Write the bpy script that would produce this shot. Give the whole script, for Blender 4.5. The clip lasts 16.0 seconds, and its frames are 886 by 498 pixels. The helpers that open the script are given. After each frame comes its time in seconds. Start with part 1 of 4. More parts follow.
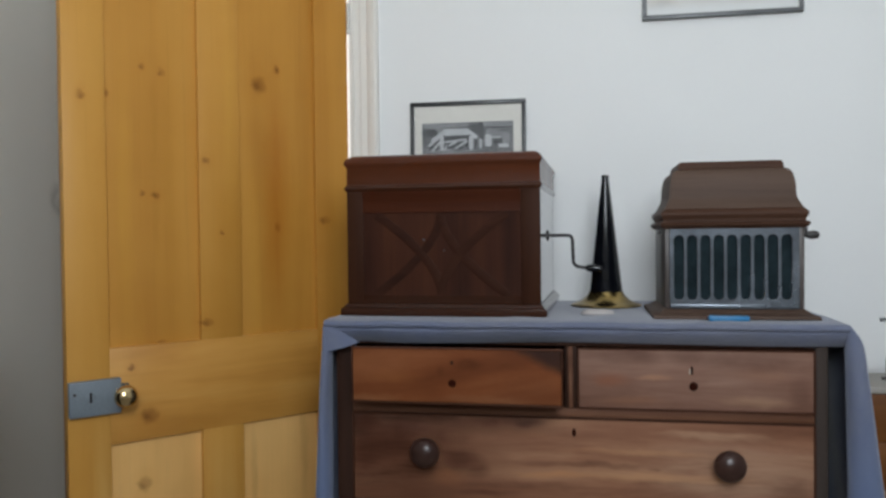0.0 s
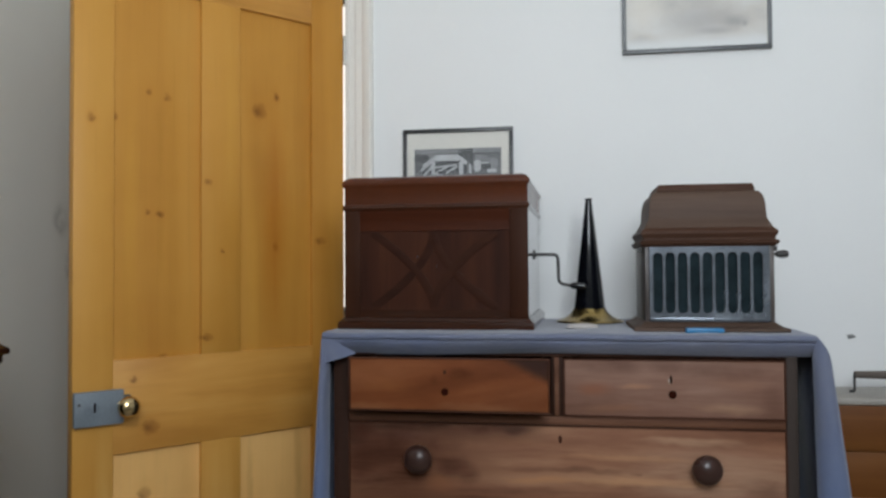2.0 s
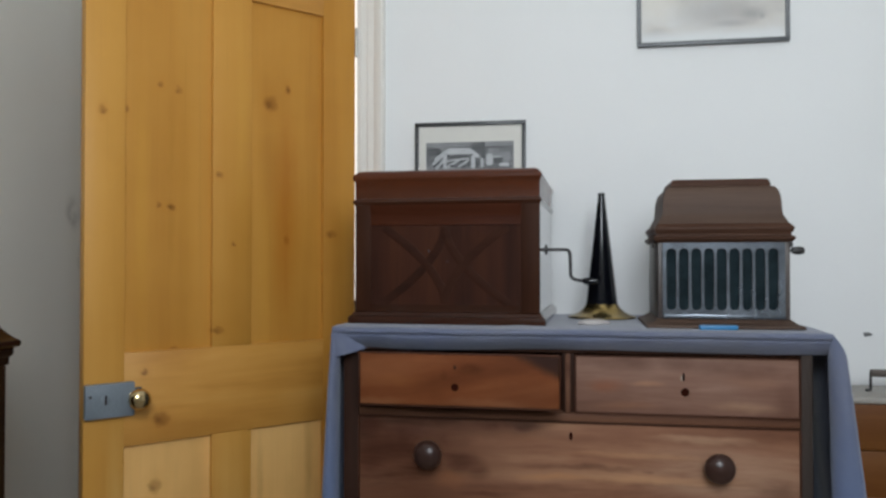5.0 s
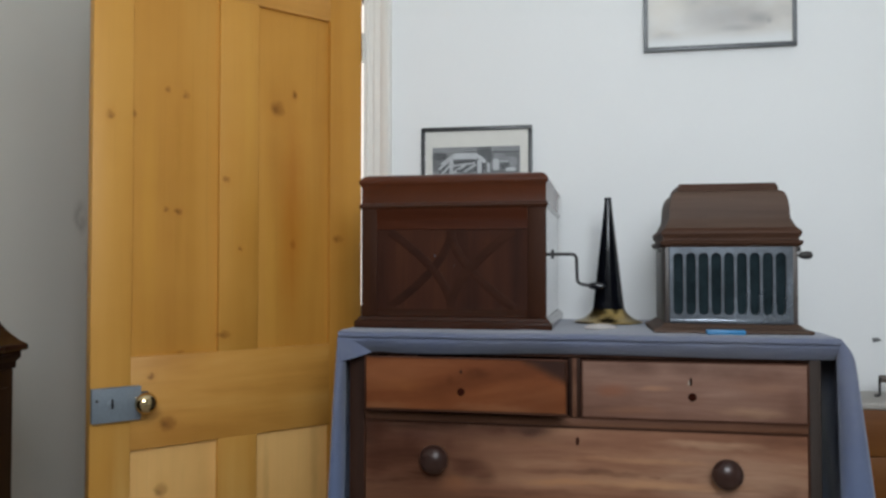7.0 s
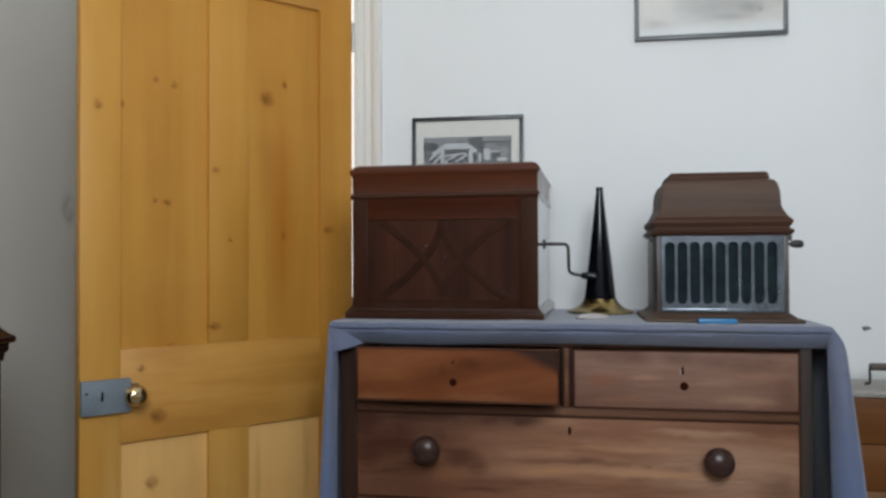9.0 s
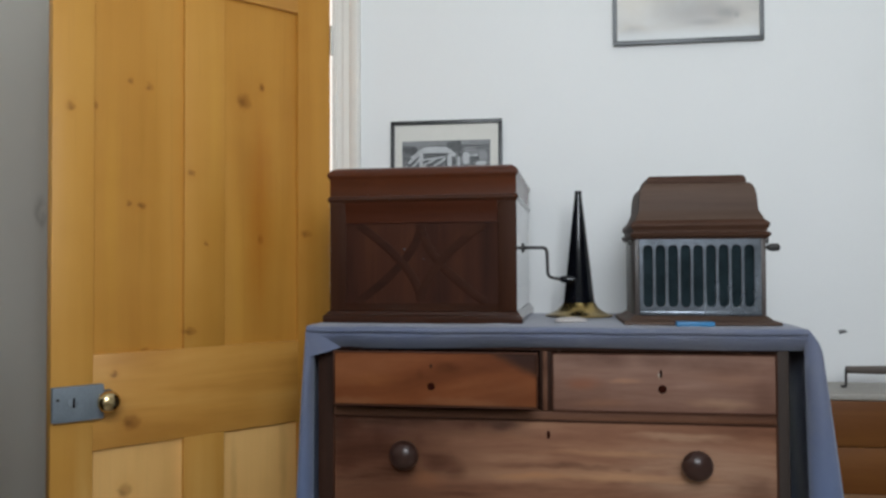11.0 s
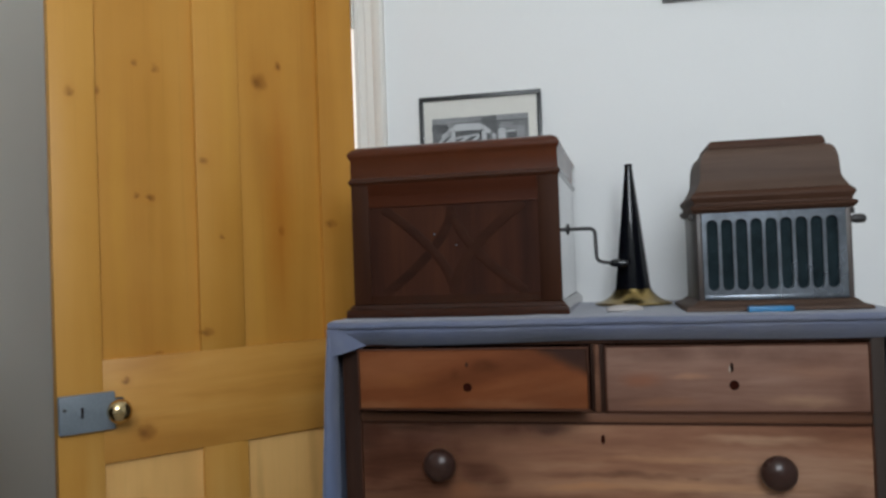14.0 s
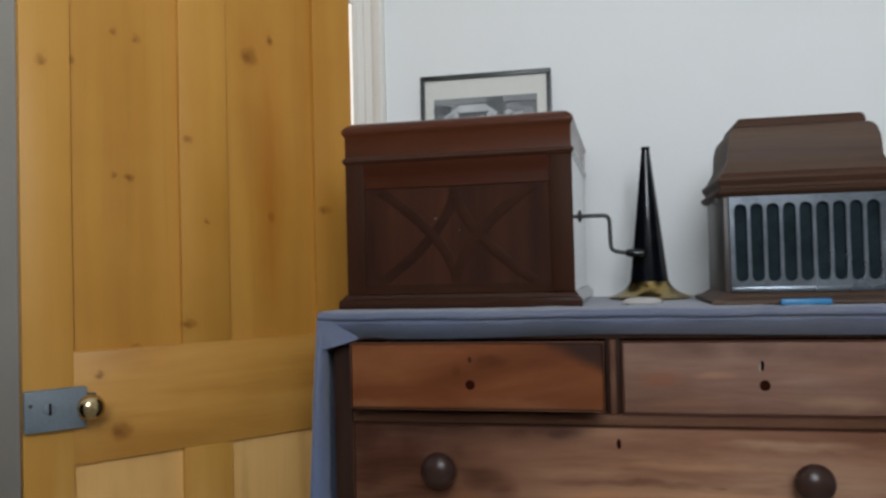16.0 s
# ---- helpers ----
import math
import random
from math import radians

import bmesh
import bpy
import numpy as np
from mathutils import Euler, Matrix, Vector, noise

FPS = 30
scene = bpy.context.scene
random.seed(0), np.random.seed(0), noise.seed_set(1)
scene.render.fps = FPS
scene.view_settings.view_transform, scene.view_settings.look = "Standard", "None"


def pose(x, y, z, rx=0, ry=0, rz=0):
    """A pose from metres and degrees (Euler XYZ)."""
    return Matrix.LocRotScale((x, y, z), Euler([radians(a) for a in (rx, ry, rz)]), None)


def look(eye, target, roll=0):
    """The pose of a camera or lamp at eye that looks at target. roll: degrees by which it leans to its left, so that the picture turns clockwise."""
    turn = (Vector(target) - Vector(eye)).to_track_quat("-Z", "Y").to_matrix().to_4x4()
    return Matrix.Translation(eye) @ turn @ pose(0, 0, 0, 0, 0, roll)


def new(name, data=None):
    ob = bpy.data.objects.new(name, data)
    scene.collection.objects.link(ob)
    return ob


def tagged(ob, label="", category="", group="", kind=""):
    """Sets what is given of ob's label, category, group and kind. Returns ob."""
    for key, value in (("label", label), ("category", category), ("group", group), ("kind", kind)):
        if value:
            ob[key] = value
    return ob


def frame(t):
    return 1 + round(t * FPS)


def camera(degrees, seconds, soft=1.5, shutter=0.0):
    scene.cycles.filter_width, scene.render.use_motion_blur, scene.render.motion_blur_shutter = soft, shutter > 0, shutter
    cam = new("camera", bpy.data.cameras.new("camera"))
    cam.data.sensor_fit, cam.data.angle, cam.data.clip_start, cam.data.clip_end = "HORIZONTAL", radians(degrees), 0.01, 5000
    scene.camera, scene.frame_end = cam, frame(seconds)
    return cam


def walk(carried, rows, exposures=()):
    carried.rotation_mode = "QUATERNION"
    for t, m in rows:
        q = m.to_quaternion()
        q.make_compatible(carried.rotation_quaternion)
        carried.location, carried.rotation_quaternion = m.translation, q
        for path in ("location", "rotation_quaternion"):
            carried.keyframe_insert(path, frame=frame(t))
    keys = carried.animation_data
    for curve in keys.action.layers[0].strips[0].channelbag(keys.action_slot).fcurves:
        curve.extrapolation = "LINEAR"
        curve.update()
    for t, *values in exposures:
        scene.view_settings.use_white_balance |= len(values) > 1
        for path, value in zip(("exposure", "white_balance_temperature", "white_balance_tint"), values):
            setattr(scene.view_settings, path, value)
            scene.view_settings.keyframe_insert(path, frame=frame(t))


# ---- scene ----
cam = camera(59.17, 16.0, soft=2.7, shutter=0.7)
# seconds, eye x y z, yaw, pitch, roll
PATH = [
    (0, 0.1856, 0.1614, 1.1985, 10.218, -1.009, -0.653),
    (0.4, 0.1774, 0.1240, 1.1867, 9.535, -0.970, -1.439),
    (0.5, 0.1754, 0.1147, 1.1838, 10.189, -1.084, -1.635),
    (0.6, 0.1756, 0.1069, 1.1805, 9.752, -0.359, -1.425),
    (1, 0.1764, 0.0759, 1.1673, 10.085, 0.171, -0.583),
    (1.5, 0.1789, 0.0637, 1.1552, 9.066, 1.175, -0.739),
    (2, 0.1767, 0.0592, 1.1575, 8.871, 1.505, -0.380),
    (2.5, 0.1739, 0.0626, 1.1537, 8.879, 1.457, 0.154),
    (3, 0.1741, 0.0674, 1.1502, 9.486, 0.962, 0.307),
    (3.5, 0.1717, 0.0695, 1.1476, 9.489, 0.615, 0.014),
    (4, 0.1726, 0.0723, 1.1503, 9.575, 1.013, -0.168),
    (4.2, 0.1778, 0.0733, 1.1544, 9.641, 0.925, -0.136),
    (6.3, 0.1797, 0.0704, 1.1646, 9.923, 1.287, -0.017),
    (6.5, 0.1793, 0.0706, 1.1570, 9.751, 1.347, 0.082),
    (7, 0.1798, 0.0739, 1.1569, 10.304, 1.450, 0.023),
    (7.5, 0.1766, 0.0720, 1.1599, 10.080, 1.513, 0.493),
    (8, 0.1791, 0.0709, 1.1563, 10.398, 1.284, 0.251),
    (8.5, 0.1780, 0.0736, 1.1571, 10.634, 1.157, -0.047),
    (9, 0.1787, 0.0812, 1.1536, 9.680, 0.838, -0.224),
    (9.5, 0.1812, 0.0883, 1.1522, 8.701, 1.177, -0.484),
    (9.7, 0.1838, 0.0901, 1.1395, 8.649, 1.177, -0.482),
    (12, 0.1806, 0.0982, 1.1511, 8.066, 1.516, -0.141),
    (12.4, 0.1791, 0.1148, 1.1549, 8.443, 1.128, 0.037),
    (12.5, 0.1787, 0.1190, 1.1558, 8.415, 1.223, 0.081),
    (12.6, 0.1785, 0.1291, 1.1546, 9.291, 1.350, 0.039),
    (13, 0.1778, 0.1697, 1.1500, 8.901, 1.950, -0.130),
    (13.5, 0.1701, 0.2210, 1.1364, 10.177, 1.535, -1.004),
    (13.9, 0.1791, 0.2789, 1.1282, 11.698, 1.548, -1.830),
    (14, 0.1813, 0.2934, 1.1261, 11.773, 1.062, -2.036),
    (14.1, 0.1787, 0.3039, 1.1234, 11.583, 1.077, -1.871),
    (14.5, 0.1682, 0.3457, 1.1124, 10.810, 1.049, -1.209),
    (15, 0.1555, 0.3711, 1.1112, 10.349, 1.450, -0.927),
    (15.5, 0.1534, 0.3956, 1.1090, 11.023, 1.104, -1.870),
    (16, 0.1489, 0.4279, 1.0934, 11.762, 1.322, -1.429),
]
walk(cam, [(t, pose(x, y, z, 0, 0, yaw) @ pose(0, 0, 0, 90 + pitch) @ pose(0, 0, 0, 0, 0, roll)) for t, x, y, z, yaw, pitch, roll in PATH],
     exposures=[(0, -0.03), (1.5, 0.0), (12.5, 0.0), (14.5, -0.1), (16, -0.12)])

# ---------------------------------------------------------------- light
ROOM_X0, ROOM_X1, ROOM_Y0, ROOM_Y1, ROOM_H = -1.39, 2.9, -0.50, 2.38, 3.0
WIN_X0, WIN_X1, WIN_Z0, WIN_Z1 = -0.12, 1.02, 1.48, 2.60
HALL_X0, HALL_X1, HALL_Z0, HALL_Z1 = -1.02, -0.60, 0.95, 2.42

world = bpy.data.worlds.new("overcast_sky")
scene.world = world
world.use_nodes = True
sky = world.node_tree.nodes.new("ShaderNodeTexSky")
sky.sky_type, sky.sun_disc, sky.sun_elevation, sky.sun_rotation = "NISHITA", False, radians(40), radians(170)
world.node_tree.links.new(sky.outputs[0], world.node_tree.nodes["Background"].inputs[0])
world.node_tree.nodes["Background"].inputs[1].default_value = 0.08


def area(name, m, w, h, watts, colour):
    d = bpy.data.lights.new(name, "AREA")
    d.shape, d.size, d.size_y, d.energy, d.color = "RECTANGLE", w, h, watts, colour
    ob = new(name, d)
    ob.matrix_world = m
    return ob


# daylight standing in the opening of the window behind the camera
area("window_daylight", look(((WIN_X0 + WIN_X1) / 2, ROOM_Y0 - 0.06, (WIN_Z0 + WIN_Z1) / 2), ((WIN_X0 + WIN_X1) / 2, 0, (WIN_Z0 + WIN_Z1) / 2)),
     WIN_X1 - WIN_X0, WIN_Z1 - WIN_Z0, 65.0, (0.852, 0.93, 1.0))


# ---------------------------------------------------------------- materials
class Graph:
    """A material's node tree, with short calls for the nodes used here."""

    def __init__(self, name):
        self.m = bpy.data.materials.new(name)
        self.m.use_nodes = True
        self.t = self.m.node_tree
        self.b = self.t.nodes["Principled BSDF"]
        self.co = self.t.nodes.new("ShaderNodeTexCoord").outputs["Object"]

    def put(self, node, key, value):
        if hasattr(value, "links"):
            self.t.links.new(value, node.inputs[key])
        else:
            node.inputs[key].default_value = value

    def mapped(self, scale, shift=(0, 0, 0), co=None):
        n = self.t.nodes.new("ShaderNodeMapping")
        self.put(n, "Vector", co or self.co)
        self.put(n, "Scale", scale)
        self.put(n, "Location", shift)
        return n.outputs[0]

    def noise(self, vec, scale, detail=4.0, rough=0.55, bend=0.0):
        n = self.t.nodes.new("ShaderNodeTexNoise")
        for k, v in (("Vector", vec), ("Scale", scale), ("Detail", detail), ("Roughness", rough), ("Distortion", bend)):
            self.put(n, k, v)
        return n.outputs["Fac"]

    def span(self, value, a, b, c=0.0, d=1.0, smooth=False):
        n = self.t.nodes.new("ShaderNodeMapRange")
        if smooth:
            n.interpolation_type = "SMOOTHSTEP"
        for k, v in (("Value", value), ("From Min", a), ("From Max", b), ("To Min", c), ("To Max", d)):
            self.put(n, k, v)
        return n.outputs[0]

    def maths(self, op, a, b=0.0):
        n = self.t.nodes.new("ShaderNodeMath")
        n.operation = op
        self.put(n, 0, a)
        self.put(n, 1, b)
        return n.outputs[0]

    def ramp(self, value, stops):
        n = self.t.nodes.new("ShaderNodeValToRGB")
        e = n.color_ramp.elements
        while len(e) < len(stops):
            e.new(0.5)
        for s, (at, c) in zip(e, stops):
            s.position, s.color = at, (*c, 1)
        self.put(n, 0, value)
        return n.outputs[0]

    def mix(self, fac, a, b, kind="MIX"):
        n = self.t.nodes.new("ShaderNodeMix")
        n.data_type, n.blend_type = "RGBA", kind
        self.put(n, 0, fac)
        self.put(n, 6, a if hasattr(a, "links") else (*a, 1))
        self.put(n, 7, b if hasattr(b, "links") else (*b, 1))
        return n.outputs[2]

    def warped(self, scale, amount):
        """The object's place, shaken by a coloured noise."""
        n = self.t.nodes.new("ShaderNodeTexNoise")
        for k, v in (("Vector", self.co), ("Scale", scale), ("Detail", 2.0)):
            self.put(n, k, v)
        s = self.t.nodes.new("ShaderNodeVectorMath")
        s.operation = "MULTIPLY_ADD"
        self.put(s, 0, n.outputs["Color"])
        self.put(s, 1, (amount, amount, amount))
        self.put(s, 2, self.co)
        m = self.t.nodes.new("ShaderNodeVectorMath")
        m.operation = "SUBTRACT"
        self.put(m, 0, s.outputs[0])
        self.put(m, 1, (amount / 2, amount / 2, amount / 2))
        return m.outputs[0]

    def blob(self, x, y, z, a, b, c, inner=0.25, co=None):
        """1 at a place, falling to 0 at the half sizes a, b, c (0: endless that way)."""
        n = self.t.nodes.new("ShaderNodeVectorMath")
        n.operation = "SUBTRACT"
        self.put(n, 0, co or self.co)
        self.put(n, 1, (x, y, z))
        s = self.t.nodes.new("ShaderNodeVectorMath")
        s.operation = "MULTIPLY"
        self.put(s, 0, n.outputs[0])
        self.put(s, 1, tuple(1 / v if v else 0.0 for v in (a, b, c)))
        length = self.t.nodes.new("ShaderNodeVectorMath")
        length.operation = "LENGTH"
        self.put(length, 0, s.outputs[0])
        return self.span(length.outputs["Value"], inner, 1.0, 1.0, 0.0, True)

    def bump(self, height, strength, distance):
        n = self.t.nodes.new("ShaderNodeBump")
        for k, v in (("Height", height), ("Strength", strength), ("Distance", distance)):
            self.put(n, k, v)
        self.t.links.new(n.outputs[0], self.b.inputs["Normal"])

    def done(self, colour, rough, metal=0.0, spec=0.5, coat=0.0):
        self.put(self.b, "Base Color", colour if hasattr(colour, "links") else (*colour, 1))
        self.put(self.b, "Roughness", rough)
        self.put(self.b, "Metallic", metal)
        self.put(self.b, "Specular IOR Level", spec)
        self.put(self.b, "Coat Weight", coat)
        self.put(self.b, "Coat Roughness", 0.06)
        return self.m


def wood(name, dark, mid, light, along="z", fine=60.0, rough=(0.3, 0.5), knots=(), stains_and_shade=(), coat=0.0, bump=0.15, spec=0.5, reach=(0.33, 0.68), broad=9.0, bends=0.6, patches=(), stretch=0.05, weights=(0.55, 0.3, 0.15), shade_wedge=None):
    """Wood with grain along one axis. knots: (x, z, half width, half height, strength) on the face; stains_and_shade:
    the same, darkening, as a stain or as painted shade; patches: the same with a colour."""
    g = Graph(name)
    info = g.t.nodes.new("ShaderNodeObjectInfo").outputs["Random"]
    squeeze = {"x": (stretch, 1, 1), "y": (1, stretch, 1), "z": (1, 1, stretch)}[along]
    shift = g.t.nodes.new("ShaderNodeCombineXYZ")
    for k in range(3):
        g.put(shift, k, g.maths("MULTIPLY", info, 7.0 + 3 * k))
    vec = g.mapped(squeeze, shift.outputs[0])
    board = g.noise(vec, broad, 3.0, 0.5, bends)
    grain = g.noise(vec, fine, 5.0, 0.65, 0.4)
    pores = g.noise(g.mapped(tuple(0.012 if v < 1 else 1.0 for v in squeeze)), fine * 7, 3.0, 0.7)
    cloud = g.noise(g.co, 3.2, 3.0)
    v = g.maths("ADD", g.maths("MULTIPLY", board, weights[0]), g.maths("MULTIPLY", grain, weights[1]))
    v = g.maths("ADD", v, g.maths("MULTIPLY", cloud, weights[2]))
    col = g.ramp(g.span(v, reach[0], reach[1]), [(0.0, dark), (0.5, mid), (1.0, light)])
    col = g.mix(g.span(pores, 0.55, 0.75, 0.0, 0.12), col, tuple(c * 0.45 for c in dark))
    shaken = g.warped(55.0, 0.016) if knots else None
    for x, z, a, b, s in knots:
        col = g.mix(g.maths("MULTIPLY", g.blob(x, 0, z, a * 2.6, 0, b * 3.6, 0.0, shaken), s * 0.5), col, (dark[0], dark[1] * 0.92, dark[2] * 0.8))
        col = g.mix(g.maths("MULTIPLY", g.blob(x, 0, z, a * 1.3, 0, b * 1.3, 0.35, shaken), s), col, (dark[0] * 0.58, dark[1] * 0.47, dark[2] * 0.3))
        col = g.mix(g.maths("MULTIPLY", g.blob(x + a * 0.2, 0, z - b * 0.15, a * 0.7, 0, b * 0.7, 0.1, shaken), s * 0.8), col, (dark[0] * 0.30, dark[1] * 0.25, dark[2] * 0.2))
    loose = g.warped(16.0, 0.022) if patches or stains_and_shade else None
    for x, z, a, b, s, c in patches:
        edge = g.maths("MULTIPLY", g.blob(x, 0, z, a, 0, b, 0.1, loose), g.span(grain, 0.3, 0.62, 0.35, 1.0))
        col = g.mix(g.maths("MULTIPLY", edge, s), col, c)
    for x, z, a, b, s in stains_and_shade:
        edge = g.maths("MULTIPLY", g.blob(x, 0, z, a, 0, b, 0.2, loose), g.span(g.noise(g.co, 14.0), 0.3, 0.6, 0.45, 1.0))
        col = g.mix(g.maths("MULTIPLY", edge, s), col, (dark[0] * 0.42, dark[1] * 0.30, dark[2] * 0.28))
    if shade_wedge:
        # a corner painted darker past a slanting line, for shade: x, z on the line, its normal, softness, strength,
        # colour
        x, z, nx, nz, width, s, c = shade_wedge
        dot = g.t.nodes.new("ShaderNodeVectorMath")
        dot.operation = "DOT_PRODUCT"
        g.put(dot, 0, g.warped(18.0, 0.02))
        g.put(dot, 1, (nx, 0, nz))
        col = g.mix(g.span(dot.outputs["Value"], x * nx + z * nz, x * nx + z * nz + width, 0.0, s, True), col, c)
    g.bump(g.maths("ADD", grain, g.maths("MULTIPLY", pores, 0.6)), bump, 0.002)
    return g.done(col, g.span(cloud, 0.3, 0.7, rough[0], rough[1]), spec=spec, coat=coat)


def plain(name, colour, rough, metal=0.0, vary=0.12, scale=30.0, bump=0.05, spec=0.5, coat=0.0):
    """Paint, metal, paper: one colour with faint mottling at two scales and a fine relief."""
    g = Graph(name)
    small, large = g.noise(g.co, scale * 6, 4.0), g.noise(g.co, scale * 0.4, 3.0)
    v = g.maths("ADD", g.maths("MULTIPLY", small, 0.4), g.maths("MULTIPLY", large, 0.6))
    col = g.mix(g.span(v, 0.35, 0.65), tuple(c * (1 - vary) for c in colour), tuple(min(1, c * (1 + vary)) for c in colour))
    g.bump(small, bump, 0.001)
    return g.done(col, g.span(large, 0.3, 0.7, rough * 0.85, min(1, rough * 1.15)), metal, spec, coat)


def wall_paint(name, colour, smudges=()):
    g = Graph(name)
    fine, mid, big = g.noise(g.co, 160.0, 5.0, 0.6), g.noise(g.co, 22.0, 4.0), g.noise(g.co, 1.6, 3.0)
    col = g.mix(g.span(big, 0.3, 0.7), tuple(c * 0.97 for c in colour), colour)
    for x, y, z, a, b, c, s in smudges:
        col = g.mix(g.maths("MULTIPLY", g.maths("MULTIPLY", g.blob(x, y, z, a, b, c, 0.1), g.span(mid, 0.35, 0.6)), s), col, (0.22, 0.21, 0.19))
    g.bump(g.maths("ADD", g.maths("MULTIPLY", fine, 0.4), mid), 0.25, 0.003)
    return g.done(col, 0.85, spec=0.25)


M_WALL = wall_paint("white_wall_paint", (0.80, 0.80, 0.79))
# same white paint made greyer, with the side wall's shade in its colour
M_WALL_WEST = wall_paint("white_wall_shaded_marked", (0.675, 0.655, 0.595), [(-1.39, 2.296, 1.317, 0, 0.05, 0.07, 0.6), (-1.39, 2.335, 1.17, 0, 0.025, 0.06, 0.6)])
M_TRIM = plain("white_gloss_paint", (0.79, 0.755, 0.70), 0.35, vary=0.03, scale=8)
M_CEIL = plain("ceiling_white", (0.82, 0.82, 0.81), 0.9, vary=0.02, scale=6)
M_FLOOR = plain("beige_carpet", (0.33, 0.30, 0.26), 0.95, vary=0.2, scale=60, bump=0.5, spec=0.1)
DOOR_KNOTS = [
    (0.218, 1.661, 0.009, 0.012, 0.75), (0.271, 1.612, 0.023, 0.024, 0.59), (0.222, 1.229, 0.011, 0.015, 0.85), (0.553, 1.307, 0.013, 0.009, 0.8),
    (0.584, 1.311, 0.008, 0.007, 0.53), (0.727, 1.539, 0.009, 0.012, 0.53), (0.667, 1.553, 0.005, 0.012, 0.48), (0.533, 1.615, 0.011, 0.012, 0.48),
    (0.583, 1.627, 0.009, 0.008, 0.44), (0.427, 1.4, 0.012, 0.009, 0.48), (0.388, 1.212, 0.006, 0.006, 0.62), (0.082, 1.246, 0.02, 0.012, 0.53),
    (0.431, 0.98, 0.018, 0.01, 0.53), (0.622, 0.884, 0.01, 0.008, 0.53), (0.544, 0.937, 0.01, 0.005, 0.44), (0.592, 0.588, 0.016, 0.018, 0.53),
    (0.082, 0.884, 0.01, 0.009, 0.35),
]
M_PINE = wood("waxed_pine", (0.440, 0.190, 0.0280), (0.5350, 0.2490, 0.0420), (0.5900, 0.2930, 0.0580), "z", 26.0, (0.36, 0.48), DOOR_KNOTS,
              bump=0.03, broad=4.5, spec=0.24, reach=(0.37, 0.64), weights=(0.6, 0.12, 0.28),
              # paler low on stiles and muntin, where floor light is painted in
              patches=[(0.222, 1.30, 0.060, 0.42, 0.75, (0.435, 0.150, 0.014)), (0.222, 1.28, 0.016, 0.36, 0.4, (0.38, 0.118, 0.011)), (0.52, 1.30, 0.022, 0.55, 0.3, (0.45, 0.205, 0.022)), (0.69, 0.50, 0.05, 0.42, 0.8, (0.66, 0.38, 0.11)), (0.39, 0.45, 0.10, 0.40, 0.75, (0.66, 0.375, 0.105)), (0.05, 0.5, 0.08, 0.4, 0.6, (0.64, 0.36, 0.09)),
                       (0.36, 1.55, 0.03, 0.4, 0.35, (0.61, 0.31, 0.05)), (0.29, 1.10, 0.025, 0.3, 0.4, (0.61, 0.31, 0.055)), (0.63, 1.3, 0.03, 0.5, 0.35, (0.61, 0.31, 0.045)), (0.553, 1.24, 0.012, 0.14, 0.4, (0.40, 0.185, 0.020)), (0.553, 1.47, 0.012, 0.16, 0.4, (0.41, 0.190, 0.022))])
M_PINE_RAIL = wood("waxed_pine_rail", (0.4413, 0.1864, 0.02915), (0.594, 0.2833, 0.05659), (0.6788, 0.3564, 0.08917), "x", 26.0, (0.36, 0.48),
                   [(0.581, 0.760, 0.024, 0.021, 0.6), (0.622, 0.884, 0.009, 0.008, 0.6), (0.082, 0.884, 0.011, 0.010, 0.35)], bump=0.03, broad=5.0, spec=0.38, reach=(0.37, 0.64), weights=(0.6, 0.12, 0.28), stretch=0.12, bends=1.6)
# lower panels: light bounced off the floor is put into a paler pine
M_PINE_PALE = wood("pale_lit_pine", (0.5999, 0.3172, 0.09102), (0.8081, 0.4632, 0.1537), (0.9121, 0.571, 0.2197), "z", 26.0, (0.45, 0.55),
                   [(0.592, 0.588, 0.018, 0.020, 0.5)], patches=[(0.15, 0.6, 0.02, 0.2, 0.5, (0.42, 0.19, 0.04)), (0.30, 0.55, 0.015, 0.2, 0.4, (0.42, 0.19, 0.04))], bump=0.03, broad=5.0, spec=0.35, weights=(0.6, 0.12, 0.28))
M_LOCK = plain("grey_painted_iron", (0.175, 0.205, 0.235), 0.5, 0.0, vary=0.15, scale=25, bump=0.2)
M_IRON = plain("dark_iron", (0.05, 0.047, 0.045), 0.45, 0.6, vary=0.3)
M_BRASS = plain("worn_brass", (0.60, 0.46, 0.25), 0.17, 1.0, vary=0.18, scale=40)
M_BRONZE = plain("dull_brass", (0.33, 0.235, 0.090), 0.24, 1.0, vary=0.25, scale=40)
M_MAHOGANY = wood("dark_mahogany", (0.01708, 0.005856, 0.00325), (0.03416, 0.01098, 0.00525), (0.0549, 0.01769, 0.00775), "x", 50.0, (0.14, 0.2), bump=0.01, spec=0.15, coat=0.4)
M_MAHOGANY_UP = wood("dark_mahogany_upright", (0.012, 0.0045, 0.0026), (0.023, 0.0082, 0.0042), (0.036, 0.0125, 0.006), "z", 50.0, (0.14, 0.2), bump=0.01, spec=0.2)
M_CABINET = wood("black_brown_mahogany", (0.0075, 0.0034, 0.0022), (0.013, 0.0056, 0.0035), (0.020, 0.0085, 0.005), "z", 50.0, (0.34, 0.42), bump=0.02, spec=0.1)
M_VARNISH = wood("varnished_mahogany", (0.012, 0.005, 0.003), (0.024, 0.009, 0.005), (0.036, 0.014, 0.007), "z", 50.0, (0.08, 0.11), bump=0.0, spec=0.4, coat=0.7)
